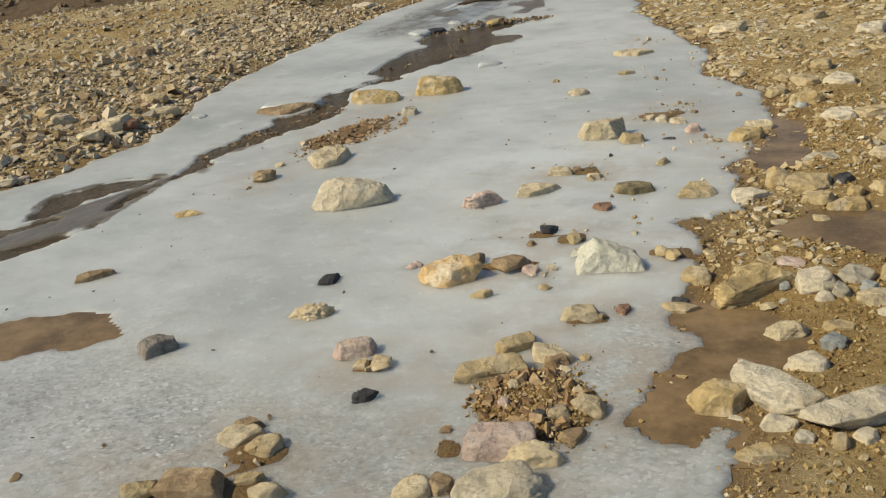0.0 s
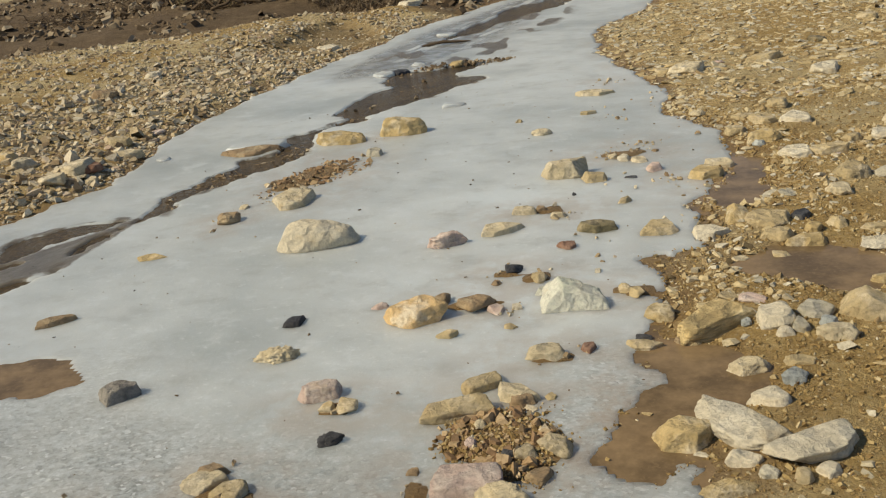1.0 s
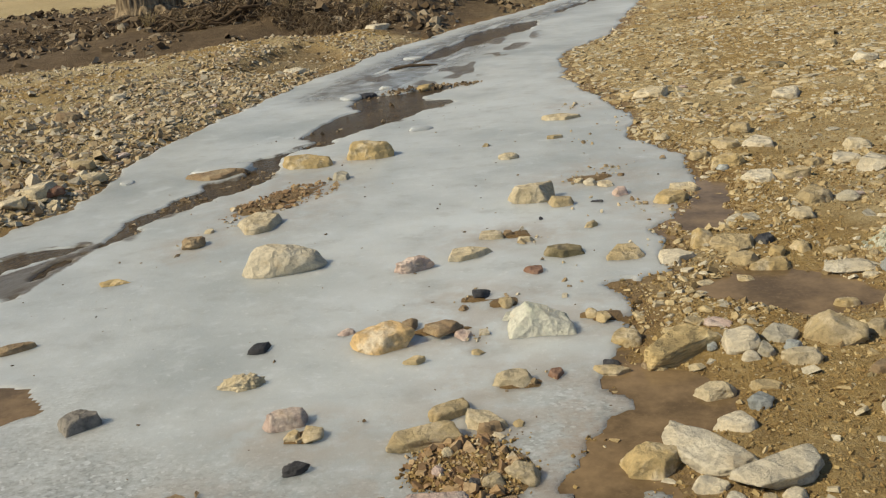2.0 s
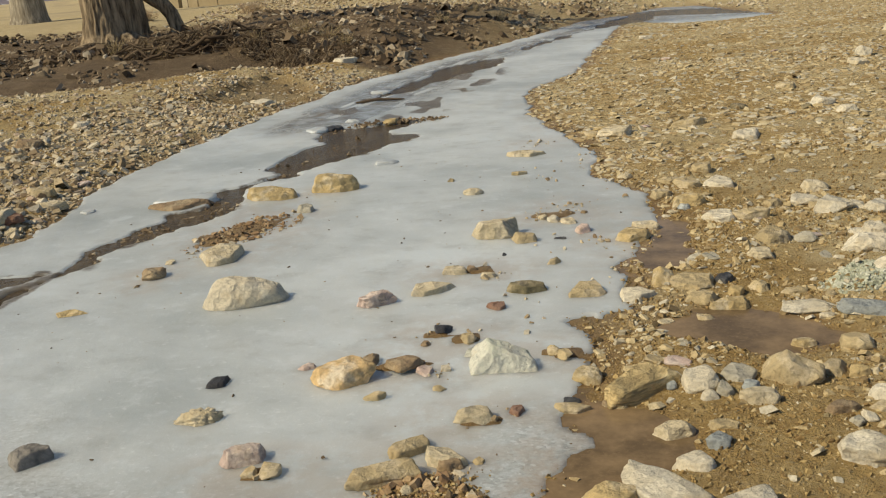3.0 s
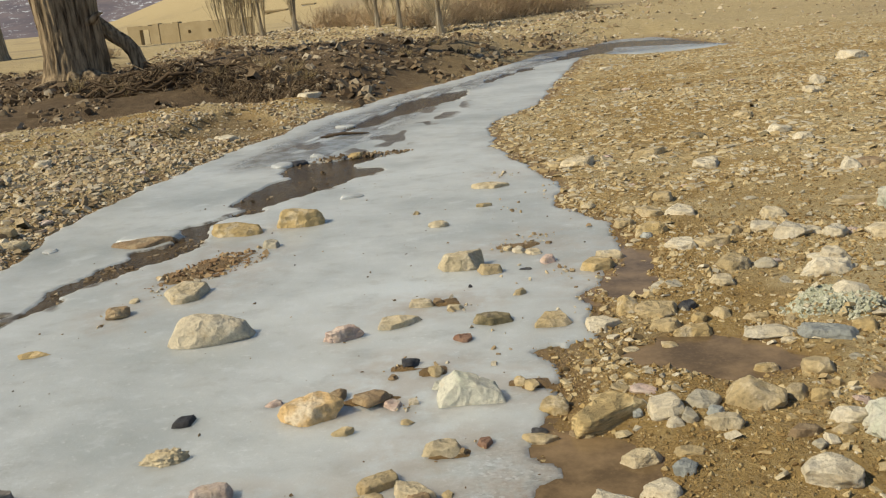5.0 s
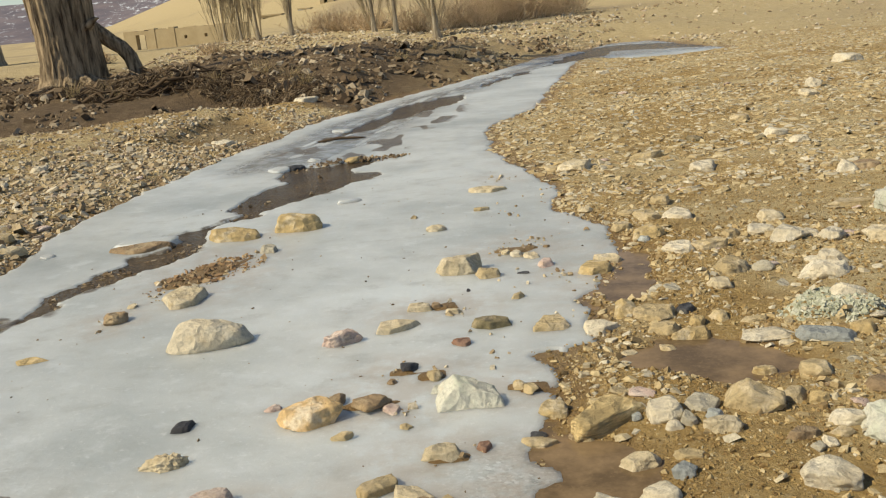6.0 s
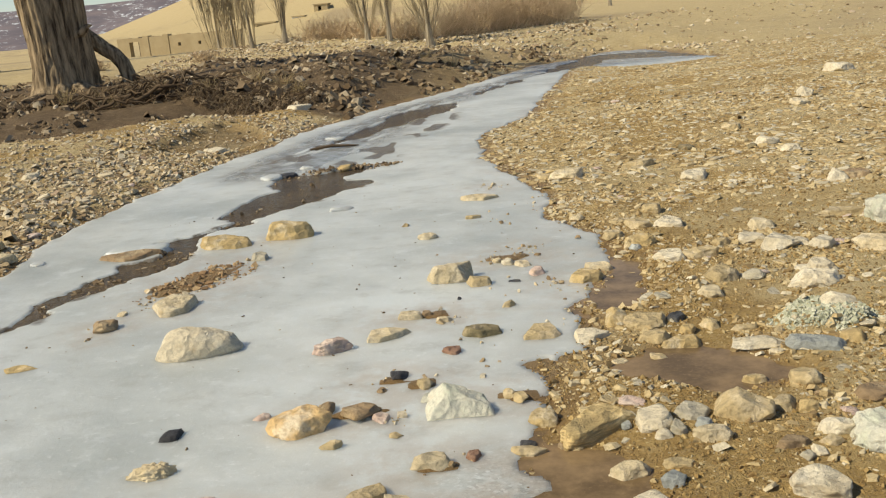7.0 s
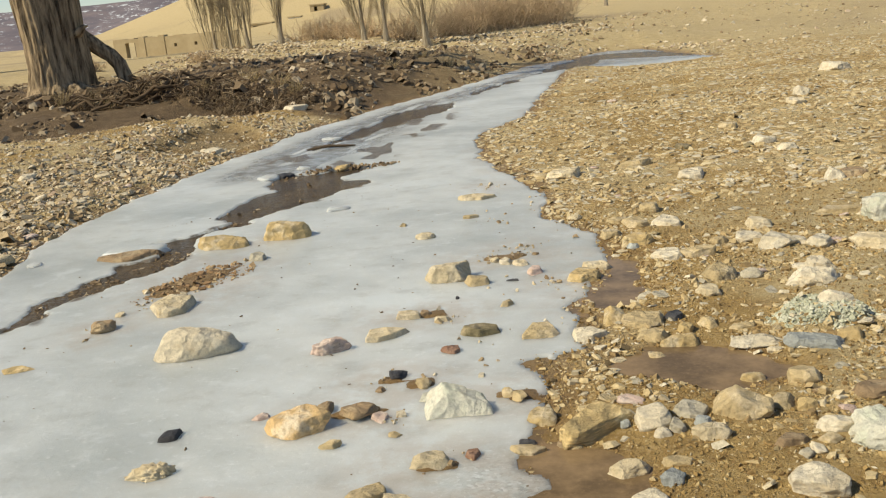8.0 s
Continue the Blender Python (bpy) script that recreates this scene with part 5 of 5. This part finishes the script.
# ---- trees, brush and far buildings ----
def tubes(paths, sides, ridge=0.0, seed=0):
    """Tapering tubes through lists of (x, y, z, radius), as corners and four-sided faces."""
    verts, faces, start = [], [], 0
    ring = np.arange(sides) * 2 * math.pi / sides
    rng = np.random.RandomState(seed)
    for path in paths:
        p = np.array(path, float)
        way = np.gradient(p[:, :3], axis=0)
        way /= np.linalg.norm(way, axis=1)[:, None] + 1e-9
        side = np.cross(way, (0.31, 0.11, 0.94) if abs(way[0, 2]) < 0.8 else (0.9, 0.3, 0.1))
        side /= np.linalg.norm(side, axis=1)[:, None] + 1e-9
        over = np.cross(way, side)
        phase = rng.uniform(0, 6.3)
        r = p[:, 3, None] * (1 + ridge * (np.sin(ring * 7 + phase)[None] * 0.6 + np.sin(ring * 4 + phase * 2 + p[:, 2, None] * 0.8)))
        verts.append((p[:, None, :3] + r[..., None] * (np.cos(ring)[None, :, None] * side[:, None] + np.sin(ring)[None, :, None] * over[:, None])).reshape(-1, 3))
        n = len(p)
        index = start + np.arange(n * sides).reshape(n, sides)
        nxt = np.roll(index, -1, axis=1)
        faces.append(np.stack([index[:-1], nxt[:-1], nxt[1:], index[1:]], -1).reshape(-1, 4))
        start += n * sides
    return np.concatenate(verts), np.concatenate(faces)


def tube_part(name, paths, sides, mat, parent=None, label="", ridge=0.0, seed=0):
    return dressed(name, mesh_from(name, *tubes(paths, sides, ridge, seed)), mat, parent, label)


def bark_part(name, path, sides, rings, deep, parent, label="", seed=0):
    """A thick stem with furrows that run along it, buttresses at its foot and broken bark."""
    p = np.array(path, float)
    t = np.linspace(0, len(p) - 1, rings)
    p = np.stack([np.interp(t, np.arange(len(p)), p[:, k]) for k in range(4)], 1)
    way = np.gradient(p[:, :3], axis=0)
    way /= np.linalg.norm(way, axis=1)[:, None] + 1e-9
    side = np.cross(way, (0.05, 1.0, 0.02))
    side /= np.linalg.norm(side, axis=1)[:, None] + 1e-9
    over = np.cross(way, side)
    ring = np.arange(sides) * 2 * math.pi / sides
    run = np.cumsum(np.r_[0, np.linalg.norm(np.diff(p[:, :3], axis=0), axis=1)])[:, None]
    cx, cy = np.cos(ring)[None], np.sin(ring)[None]
    cord = sum(a * wobble(cx * k + run * twist + seed, cy * k + seed * 3.7, 0.5, 61 + j) for j, (a, k, twist) in enumerate(((0.9, 0.8, 0.12), (0.7, 2.2, 0.2), (0.5, 5.0, 0.35))))
    plate = wobble(cx * 6 + seed, run * 2.2 + cy * 6, 0.5, 66) * 0.35 + wobble(cx * 12, run * 4 + cy * 12 + seed, 0.5, 67) * 0.25
    r = p[:, 3, None] * (1 + deep * (cord + plate))
    verts = p[:, None, :3] + r[..., None] * (cx[..., None] * side[:, None] + cy[..., None] * over[:, None])
    index = np.arange(rings * sides).reshape(rings, sides)
    nxt = np.roll(index, -1, axis=1)
    return dressed(name, mesh_from(name, verts.reshape(-1, 3), np.stack([index[:-1], nxt[:-1], nxt[1:], index[1:]], -1).reshape(-1, 4)), BARK, parent, label)


def curve(a, b, r0, r1, sag, steps, rng, rough=0.04):
    """A bent way from a to b that tapers from r0 to r1."""
    a, b = np.array(a, float), np.array(b, float)
    t = np.linspace(0, 1, steps)[:, None]
    bend = np.array(sag, float) * np.sin(math.pi * t) + rng.normal(0, rough, (steps, 3)) * np.sin(math.pi * t) * np.linalg.norm(b - a)
    return np.concatenate([a + (b - a) * t + bend, r0 + (r1 - r0) * t], 1)


def sprout(base, way, length, radius, depth, rng, made, up=0.25, spread=0.55, split=3):
    """Branches that fork again and again."""
    way = np.array(way, float) / np.linalg.norm(way)
    tip = np.array(base) + way * length
    p = curve(base, tip, radius, radius * 0.55, rng.normal(0, 0.05 * length, 3), 5, rng, 0.02)
    made.append(p)
    if depth:
        for k in range(split):
            t = rng.uniform(0.45, 1.0) if k else 1.0
            at = p[int(round(t * 4)), :3]
            w = way + rng.normal(0, spread, 3) + (0, 0, up)
            sprout(at, w, length * rng.uniform(0.55, 0.8), radius * rng.uniform(0.42, 0.6), depth - 1, rng, made, up, spread, split)


def thing(name, x, y, label, category, group="", turn=0.0, drop=0.0):
    ob = new(name)
    ob.matrix_world = pose(x, y, float(surface_z(x, y)) - drop, 0, 0, turn)
    return tagged(ob, label, category, group)


def old_tree(x, y):
    rng = np.random.RandomState(5)
    tree = thing("tree", x, y, "old forked tree with thick furrowed brown bark", "tree", drop=0.1)
    trunk = [(-0.05, 0, -0.3, 0.80), (-0.05, 0, 0.02, 0.64), (-0.06, 0, 0.25, 0.53), (-0.07, 0, 0.6, 0.47), (-0.11, 0, 1.1, 0.44), (-0.18, 0, 1.7, 0.43), (-0.25, 0, 2.3, 0.42),
             (-0.42, 0.05, 3.2, 0.40), (-0.5, 0.1, 4.2, 0.33)]
    bark_part("trunk", trunk, 140, 130, 0.085, tree, seed=1)
    stem = [(0.40, 0.15, -0.2, 0.40), (0.42, 0.15, 0.1, 0.32), (0.43, 0.14, 0.5, 0.29), (0.42, 0.14, 0.9, 0.26), (0.40, 0.14, 1.4, 0.25), (0.40, 0.16, 2.0, 0.25), (0.5, 0.2, 3.0, 0.26), (0.8, 0.3, 4.2, 0.2)]
    bark_part("stem", stem, 90, 110, 0.09, tree, seed=2)
    arch = [(0.42, 0.50, 1.24, 0.16), (0.62, 0.50, 1.06, 0.16), (0.82, 0.50, 0.90, 0.15), (1.02, 0.50, 0.76, 0.145), (1.17, 0.50, 0.56, 0.145), (1.25, 0.50, 0.30, 0.15), (1.29, 0.50, -0.1, 0.18)]
    bark_part("limb", arch, 48, 70, 0.08, tree, "low limb arching to the ground", seed=3)
    bark_part("stub", [(0.45, 0.05, 1.22, 0.14), (0.60, -0.02, 1.30, 0.10), (0.68, -0.03, 1.36, 0.07), (0.73, -0.03, 1.40, 0.05), (0.83, -0.03, 1.41, 0.012)], 24, 24, 0.09, tree, "broken dark branch stub", seed=4)
    for k, turn in enumerate((5, 250, 285, 320, 345)):
        c, q = math.cos(radians(turn)), math.sin(radians(turn))
        far = rng.uniform(0.8, 1.2)
        root = [(0.42 * c, 0.38 * q, 0.16, 0.17), (0.7 * c, 0.6 * q, 0.04, 0.13), (far * c, far * q, 0.0, 0.09), (1.4 * far * c, 1.4 * far * q, -0.2, 0.05)]
        bark_part("root", root, 24, 26, 0.09, tree, seed=k + 5)
    made = []
    for at, way in (((-0.5, 0.1, 4.1), (-0.5, 0.1, 1)), ((-0.48, 0.1, 3.9), (0.1, 0.6, 1)), ((-0.45, 0.08, 3.6), (-0.7, -0.5, 0.8)), ((0.8, 0.3, 4.1), (0.6, 0.1, 1)), ((0.75, 0.3, 4.0), (0.3, -0.5, 1))):
        sprout(at, way, 2.2, 0.17, 4, rng, made, split=3)
    tube_part("crown", made, 5, TWIG, tree, "bare winter twigs")


def poplar(x, y, stems, height, fan, seed, label, thick=0.12, lean=0.0, foot=0.45, wide=0.06):
    """A bare tree: a short pale foot from which many thin upright stems fan out."""
    rng = np.random.RandomState(seed)
    tree = thing("poplar", x, y, label, "tree", "bare trees by the stream", drop=0.05)
    tube_part("trunk", [[(0, 0, -0.2, thick * 1.5), (0.01, 0, 0.05, thick * 1.1), (lean * 0.4, 0, 0.3, thick * 0.95), (lean * foot * 1.3, 0, foot + 0.3, thick * 0.6), (lean * 1.2, 0, foot + 1.2, thick * 0.3)]], 11, PALE_BARK, tree, ridge=0.06, seed=seed)
    made = []
    for k in range(stems):
        u = rng.uniform(-1, 1)
        base = np.array((wide * u, rng.normal(0, 0.3 * thick), foot * rng.uniform(0.1, 1.0)))
        tall = height * rng.uniform(0.55, 1.0)
        tip = base + np.array(((u * fan + lean) * tall, rng.normal(0, fan * 0.6) * tall, tall))
        r = rng.uniform(0.007, 0.019)
        p = curve(base, tip, r, r * 0.3, (u * fan * 0.35 * tall, 0, 0), 10, rng, 0.006)
        limb = [p]
        for j in range(44):
            i = rng.randint(1, 9)
            way = p[i + 1, :3] - p[i, :3]
            way = way / np.linalg.norm(way) + rng.normal(0, 0.20, 3) + (0.10 * np.sign(rng.normal()), 0, 0.15)
            at = p[i, :3] + (p[i + 1, :3] - p[i, :3]) * rng.rand()
            limb.append(curve(at, at + way * rng.uniform(0.3, 1.0), r * 0.4, 0.004, (0, 0, 0), 4, rng, 0.03))
        made += limb
    ob = tube_part("crown", made, 3, PALE_TWIG, tree, "bare upright pale branches")
    tagged(ob, kind="stuff")


def bush(x, y, wide, high, seed, count=85, mat=None):
    rng = np.random.RandomState(seed)
    made = []
    for k in range(count):
        a, q = rng.uniform(0, 6.3), rng.rand() ** 0.5
        foot = (q * math.cos(a) * wide * 0.35, q * math.sin(a) * wide * 0.25, -0.05)
        tall = high * rng.uniform(0.6, 1.0) * (1 - 0.45 * q * q)
        tip = (foot[0] * 1.5 + rng.normal(0, 0.20 * wide), foot[1] * 1.5 + rng.normal(0, 0.2 * wide), tall)
        p = curve(foot, tip, 0.012, 0.004, rng.normal(0, 0.05, 3), 5, rng, 0.03)
        made.append(p)
        for j in range(5):
            at = p[rng.randint(1, 5), :3]
            made.append(curve(at, at + rng.normal(0, 0.2 * high, 3) + (0, 0, 0.16 * high), 0.008, 0.003, (0, 0, 0), 3, rng))
    ob = tube_part("bush", made, 3, mat or BUSH)
    ob.matrix_world = pose(x, y, float(surface_z(x, y)))
    return tagged(ob, "leafless brown bush of dense fine twigs", "bush", "bushes along the bank")


def tuft(x, y, high, seed, blades=45):
    rng = np.random.RandomState(seed)
    made = []
    for k in range(blades):
        a, q = rng.uniform(0, 6.3), rng.rand() * 0.10
        foot = np.array((q * math.cos(a), q * math.sin(a), -0.02))
        out = rng.uniform(0.1, 0.8) * high
        made.append(curve(foot, foot + (out * math.cos(a), out * math.sin(a), high * rng.uniform(0.3, 1)), 0.006, 0.002, (0, 0, 0.1 * high), 4, rng))
    ob = tube_part("grass_tuft", made, 3, STRAW)
    ob.matrix_world = pose(x, y, float(surface_z(x, y)))
    return tagged(ob, "tuft of dry straw-coloured grass on the bank", "grass", "dry grass tufts")


def dead_root(x, y, length, radius, turn, seed):
    rng = np.random.RandomState(seed)
    root = [curve((-length / 2, 0, 0.02), (length / 2, 0, 0.05), radius, radius * 0.5, (0, 0, rng.uniform(0.05, 0.2)), 9, rng, 0.05)]
    for k in range(3):
        at = root[0][rng.randint(2, 8), :3]
        root.append(curve(at, at + rng.normal(0, 0.35 * length, 3) * (1, 0.5, 0.3), radius * 0.5, radius * 0.2, (0, 0, 0.05), 6, rng, 0.05))
    ob = tube_part("dead_branch", root, 8, TWIG, ridge=0.08, seed=seed)
    ob.matrix_world = pose(x, y, float(surface_z(x, y)) + radius * 0.6, 0, 0, turn)
    return tagged(ob, "dark weathered dead branch lying on the bank", "branch", "dead branches on the bank")


def box(bm, x0, x1, y0, y1, z0, z1):
    v = [bm.verts.new((x, y, z)) for z in (z0, z1) for x, y in ((x0, y0), (x1, y0), (x1, y1), (x0, y1))]
    for q in ((3, 2, 1, 0), (4, 5, 6, 7), (0, 1, 5, 4), (1, 2, 6, 5), (2, 3, 7, 6), (3, 0, 4, 7)):
        bm.faces.new([v[k] for k in q])


def wall_run(name, length, height, thick, openings, mat, parent, label=""):
    """A wall along x with real openings (from, to, sill, head), its top edge worn uneven."""
    bm = bmesh.new()
    edges = sorted({0.0, length, *[v for o in openings for v in o[:2]], *[length * k / 12 for k in range(13)]})
    for a, b in zip(edges, edges[1:]):
        mid = (a + b) / 2
        top = height * (1 + 0.02 * math.sin(mid * 2.3))
        gap = next((o for o in openings if o[0] < mid < o[1]), None)
        if gap is None:
            box(bm, a, b, 0, thick, -0.4, top)
        else:
            if gap[2] > 0:
                box(bm, a, b, 0, thick, -0.4, gap[2])
            if gap[3] < top:
                box(bm, a, b, 0, thick, gap[3], top)
    return part(name, bm, mat, parent, label, smooth=False)


def house(x, y, turn, wide, deep, high, openings, mat, label, group="far mud houses"):
    ob = thing("house", x, y, label, "house", group, turn)
    wall_run("wall", wide, high, 0.4, openings, mat, ob)
    back = wall_run("wall", wide, high, 0.4, [], mat, ob)
    back.location = (0, deep, 0)
    for k, at in enumerate((0, wide - 0.4)):
        side = wall_run("wall", deep - 0.4, high, 0.4, [], mat, ob)
        side.location, side.rotation_euler = (at + 0.4, 0.4, 0), (0, 0, radians(90))
    bm = bmesh.new()
    box(bm, -0.15, wide + 0.15, -0.15, deep + 0.55, high * 0.93, high + 0.12)
    part("roof", bm, ADOBE, ob, "flat mud roof", smooth=False)
    return ob


old_tree(-8.25, 20.0)
tree = thing("tree", -18.0, 36.0, "broad pale trunk of a bare tree", "tree")
tube_part("trunk", [[(0, 0, -0.3, 0.85), (0, 0, 0.2, 0.66), (0, 0, 1.2, 0.55), (0.1, 0, 2.6, 0.52), (0.2, 0.1, 5, 0.42)]], 28, PALE_BARK, tree, ridge=0.05, seed=9)
made = []
for way in ((0.5, 0, 1), (-0.5, 0.2, 1), (0.1, 0.5, 1)):
    sprout((0.2, 0.1, 4.8), way, 2.4, 0.2, 3, np.random.RandomState(8), made)
tube_part("crown", made, 4, PALE_TWIG, tree, "bare winter twigs")

poplar(-9.3, 38.4, 30, 8, 0.10, 11, "clump of bare pale poplar stems", 0.07, -0.03, 0.25, 0.45)
poplar(-8.6, 38.2, 30, 8, 0.08, 18, "clump of bare pale poplar stems", 0.07, -0.05, 0.25, 0.40)
poplar(-7.5, 36.2, 16, 8, 0.07, 12, "slim bare poplar with pale branches", 0.09, -0.06, 0.3, 0.14)
poplar(-5.95, 34.6, 14, 7, 0.06, 13, "slim bare poplar with a whitened foot", 0.11, -0.01, 0.4, 0.08)
poplar(-2.7, 31.8, 12, 5, 0.20, 14, "bare tree with thin spreading branches", 0.10, -0.05, 0.4)
poplar(-1.95, 31.2, 8, 6, 0.10, 15, "bare tree with straight pale trunk", 0.09, 0.0, 0.9)
poplar(-0.6, 29.9, 12, 4, 0.28, 16, "small bare tree with a pale trunk", 0.12, -0.06, 0.6)
poplar(13.5, 80, 10, 6, 0.12, 17, "far bare tree on the slope", 0.16, 0, 0.6)
for k, (x, y, wide, high) in enumerate(((-5.0, 35.5, 1.6, 0.8), (-4.2, 35.0, 1.4, 0.7), (-3.4, 34.5, 1.5, 0.75), (-2.8, 33.5, 1.3, 0.7), (-1.5, 33.0, 1.6, 0.9), (-0.4, 32.5, 1.6, 1.0),
                                        (0.5, 33.0, 1.8, 1.1), (1.3, 33.6, 1.9, 1.3), (2.1, 34.2, 1.9, 1.4), (2.9, 34.8, 1.9, 1.4), (3.7, 35.6, 1.9, 1.4), (4.4, 37.0, 1.8, 1.3), (1.0, 35.5, 2.2, 1.5),
                                        (2.6, 36.5, 2.4, 1.6), (4.4, 39.5, 2.2, 1.5), (-11.6, 30.5, 0.8, 0.35), (-8.2, 31.5, 0.7, 0.35))):
    bush(x, y, wide, high, 200 + k)
for k, (x, y) in enumerate(((-6.6, 17.6), (-6.2, 17.2), (-5.4, 17.4), (-4.4, 17.0), (-3.6, 17.6), (-3.1, 17.2), (-2.7, 16.4), (-1.2, 20.6), (0.0, 21.8), (-0.6, 22.6), (-4.0, 18.4), (-7.2, 17.4))):
    tuft(x, y, 0.22 + 0.05 * (k % 3), 300 + k)


def root_mat(count, xr, high, length, radius, seed, mat, label, hang=0.5, back=0.5):
    """Roots and dead twigs matted along the broken edge of the bank, many of them hanging down its face."""
    rng = np.random.RandomState(seed)
    x, l = rng.uniform(*xr, count), rng.uniform(*length, count)
    y = bank_edge(x) + 0.06 + np.abs(rng.normal(0, back, count))
    z = surface_z(x, y) + np.abs(rng.normal(0, high, count))
    falls = rng.rand(count) < hang
    a = rng.normal(0.0, 0.45, count) + math.pi * (rng.rand(count) < 0.5)
    tx = x + np.where(falls, rng.normal(0, 0.25, count), np.cos(a)) * l
    ty = y + np.where(falls, -rng.uniform(0.2, 0.7, count), 0.7 * np.sin(a)) * l
    tz = surface_z(tx, ty)
    tz = np.where(falls, np.maximum(tz + 0.01, z - 0.9 * l), tz + np.abs(rng.normal(0, high, count)))
    made = []
    for k in range(count):
        bend = (rng.normal(0, 0.12 * l[k]), -0.22 * l[k], 0.10 * l[k]) if falls[k] else rng.normal(0, 0.16 * l[k], 3) + (0, 0, 0.12 * l[k])
        r = radius * rng.uniform(0.4, 1.4)
        made.append(curve((x[k], y[k], z[k]), (tx[k], ty[k], tz[k]), r, r * 0.5, bend, 7, rng, 0.07))
    return tagged(tube_part("brush", made, 4, mat), label, "brush", kind="stuff")


root_mat(900, (-5.6, -2.4), 0.05, (0.10, 0.42), 0.0055, 81, ROOT, "matted weathered roots hanging from the broken bank", 0.7, 0.2)
root_mat(900, (-6.8, -2.4), 0.05, (0.15, 0.5), 0.008, 82, TWIG, "dark dead twigs tangled along the bank", 0.5, 0.35)
root_mat(300, (-6.9, -5.7), 0.07, (0.12, 0.4), 0.007, 86, ROOT, "curled ball of dry roots below the tree", 0.6, 0.15)
root_mat(80, (-6.0, -4.9), 0.04, (0.4, 0.9), 0.017, 87, TWIG, "black dead branches at the foot of the bank", 0.3, 0.15)
root_mat(200, (-10.5, -6.6), 0.03, (0.2, 0.6), 0.008, 83, TWIG, "dark dead twigs in the shade of the tree", 0.3, 0.7)
root_mat(90, (-6.5, -3.5), 0.04, (0.3, 0.8), 0.008, 84, ROOT, "pale dry stalks among dark roots", 0.2, 0.7)
scatter("gravel", 2600, (-9, -1.6), (15.5, 18.5), lambda x, y: step(-0.15, 0.1, y - bank_edge(x)) * (1 - step(0.5, 1.2, y - bank_edge(x))), (0.06, 0.26), (0.35, 0.8), CLOD, "dark clods of earth broken from the bank", 79)
for k, (x, y, length, radius, turn) in enumerate(((-6.0, 18.0, 1.8, 0.05, 8), (-5.5, 17.5, 1.5, 0.045, -12), (-5.2, 17.0, 1.2, 0.04, 15), (-6.3, 17.2, 1.4, 0.04, -5), (-4.8, 17.3, 1.3, 0.05, 25),
                                                  (-5.9, 16.6, 0.9, 0.03, 10), (-6.6, 18.4, 1.6, 0.06, 4), (-4.1, 17.4, 1.0, 0.04, -20))):
    dead_root(x, y, length, radius, turn, 90 + k)

twig = tube_part("driftwood", [[(-0.25, 0, 0.01, 0.012), (0, 0.02, 0.03, 0.02), (0.2, 0, 0.02, 0.016), (0.34, 0.02, 0.01, 0.006)]], 7, TWIG)
twig.matrix_world = pose(-1.55, 11.35, float(surface_z(-1.55, 11.35)), 0, 0, 6)
tagged(twig, "dark wet stick frozen onto the ice", "stick")

wall = thing("garden_wall", -26.5, 76, "long low mud-brick wall with pillars and a dark doorway", "wall", turn=-16)
wall_run("wall", 11.0, 1.45, 0.5, [(1.1, 2.0, -0.4, 1.15), (5.5, 5.75, 0.6, 0.85), (7.3, 7.55, 0.6, 0.85)], ADOBE, wall)
for at in (2.4, 4.2):
    bm = bmesh.new()
    box(bm, at, at + 0.5, -0.05, 0.55, -0.4, 1.56)
    part("pillar", bm, ADOBE, wall, smooth=False)
# Added panel behind the opening; its near-black colour paints the doorway's shade.
bm = bmesh.new()
box(bm, 1.0, 2.6, 1.4, 1.6, -0.4, 1.5)
part("shade_panel", bm, DOORWAY_SHADE, wall, "added dark panel coloured as the shade in the doorway", smooth=False)

house(-40.5, 200, -8, 4.6, 3.0, 2.3, [(0.5, 1.9, -0.4, 1.8), (3.2, 3.8, 0.7, 1.4)], ADOBE, "small mud-brick hut with a dark open doorway")
house(-32.6, 201, -6, 2.6, 2.2, 1.5, [(0.4, 0.9, 0.4, 1.0), (1.5, 2.1, 0.4, 1.0)], LIMEWASH, "small white hut with dark windows")
house(-28.5, 206, -6, 3.0, 2.5, 1.6, [(0.9, 1.6, -0.4, 1.2)], ADOBE, "small mud-brick hut on the hillside")
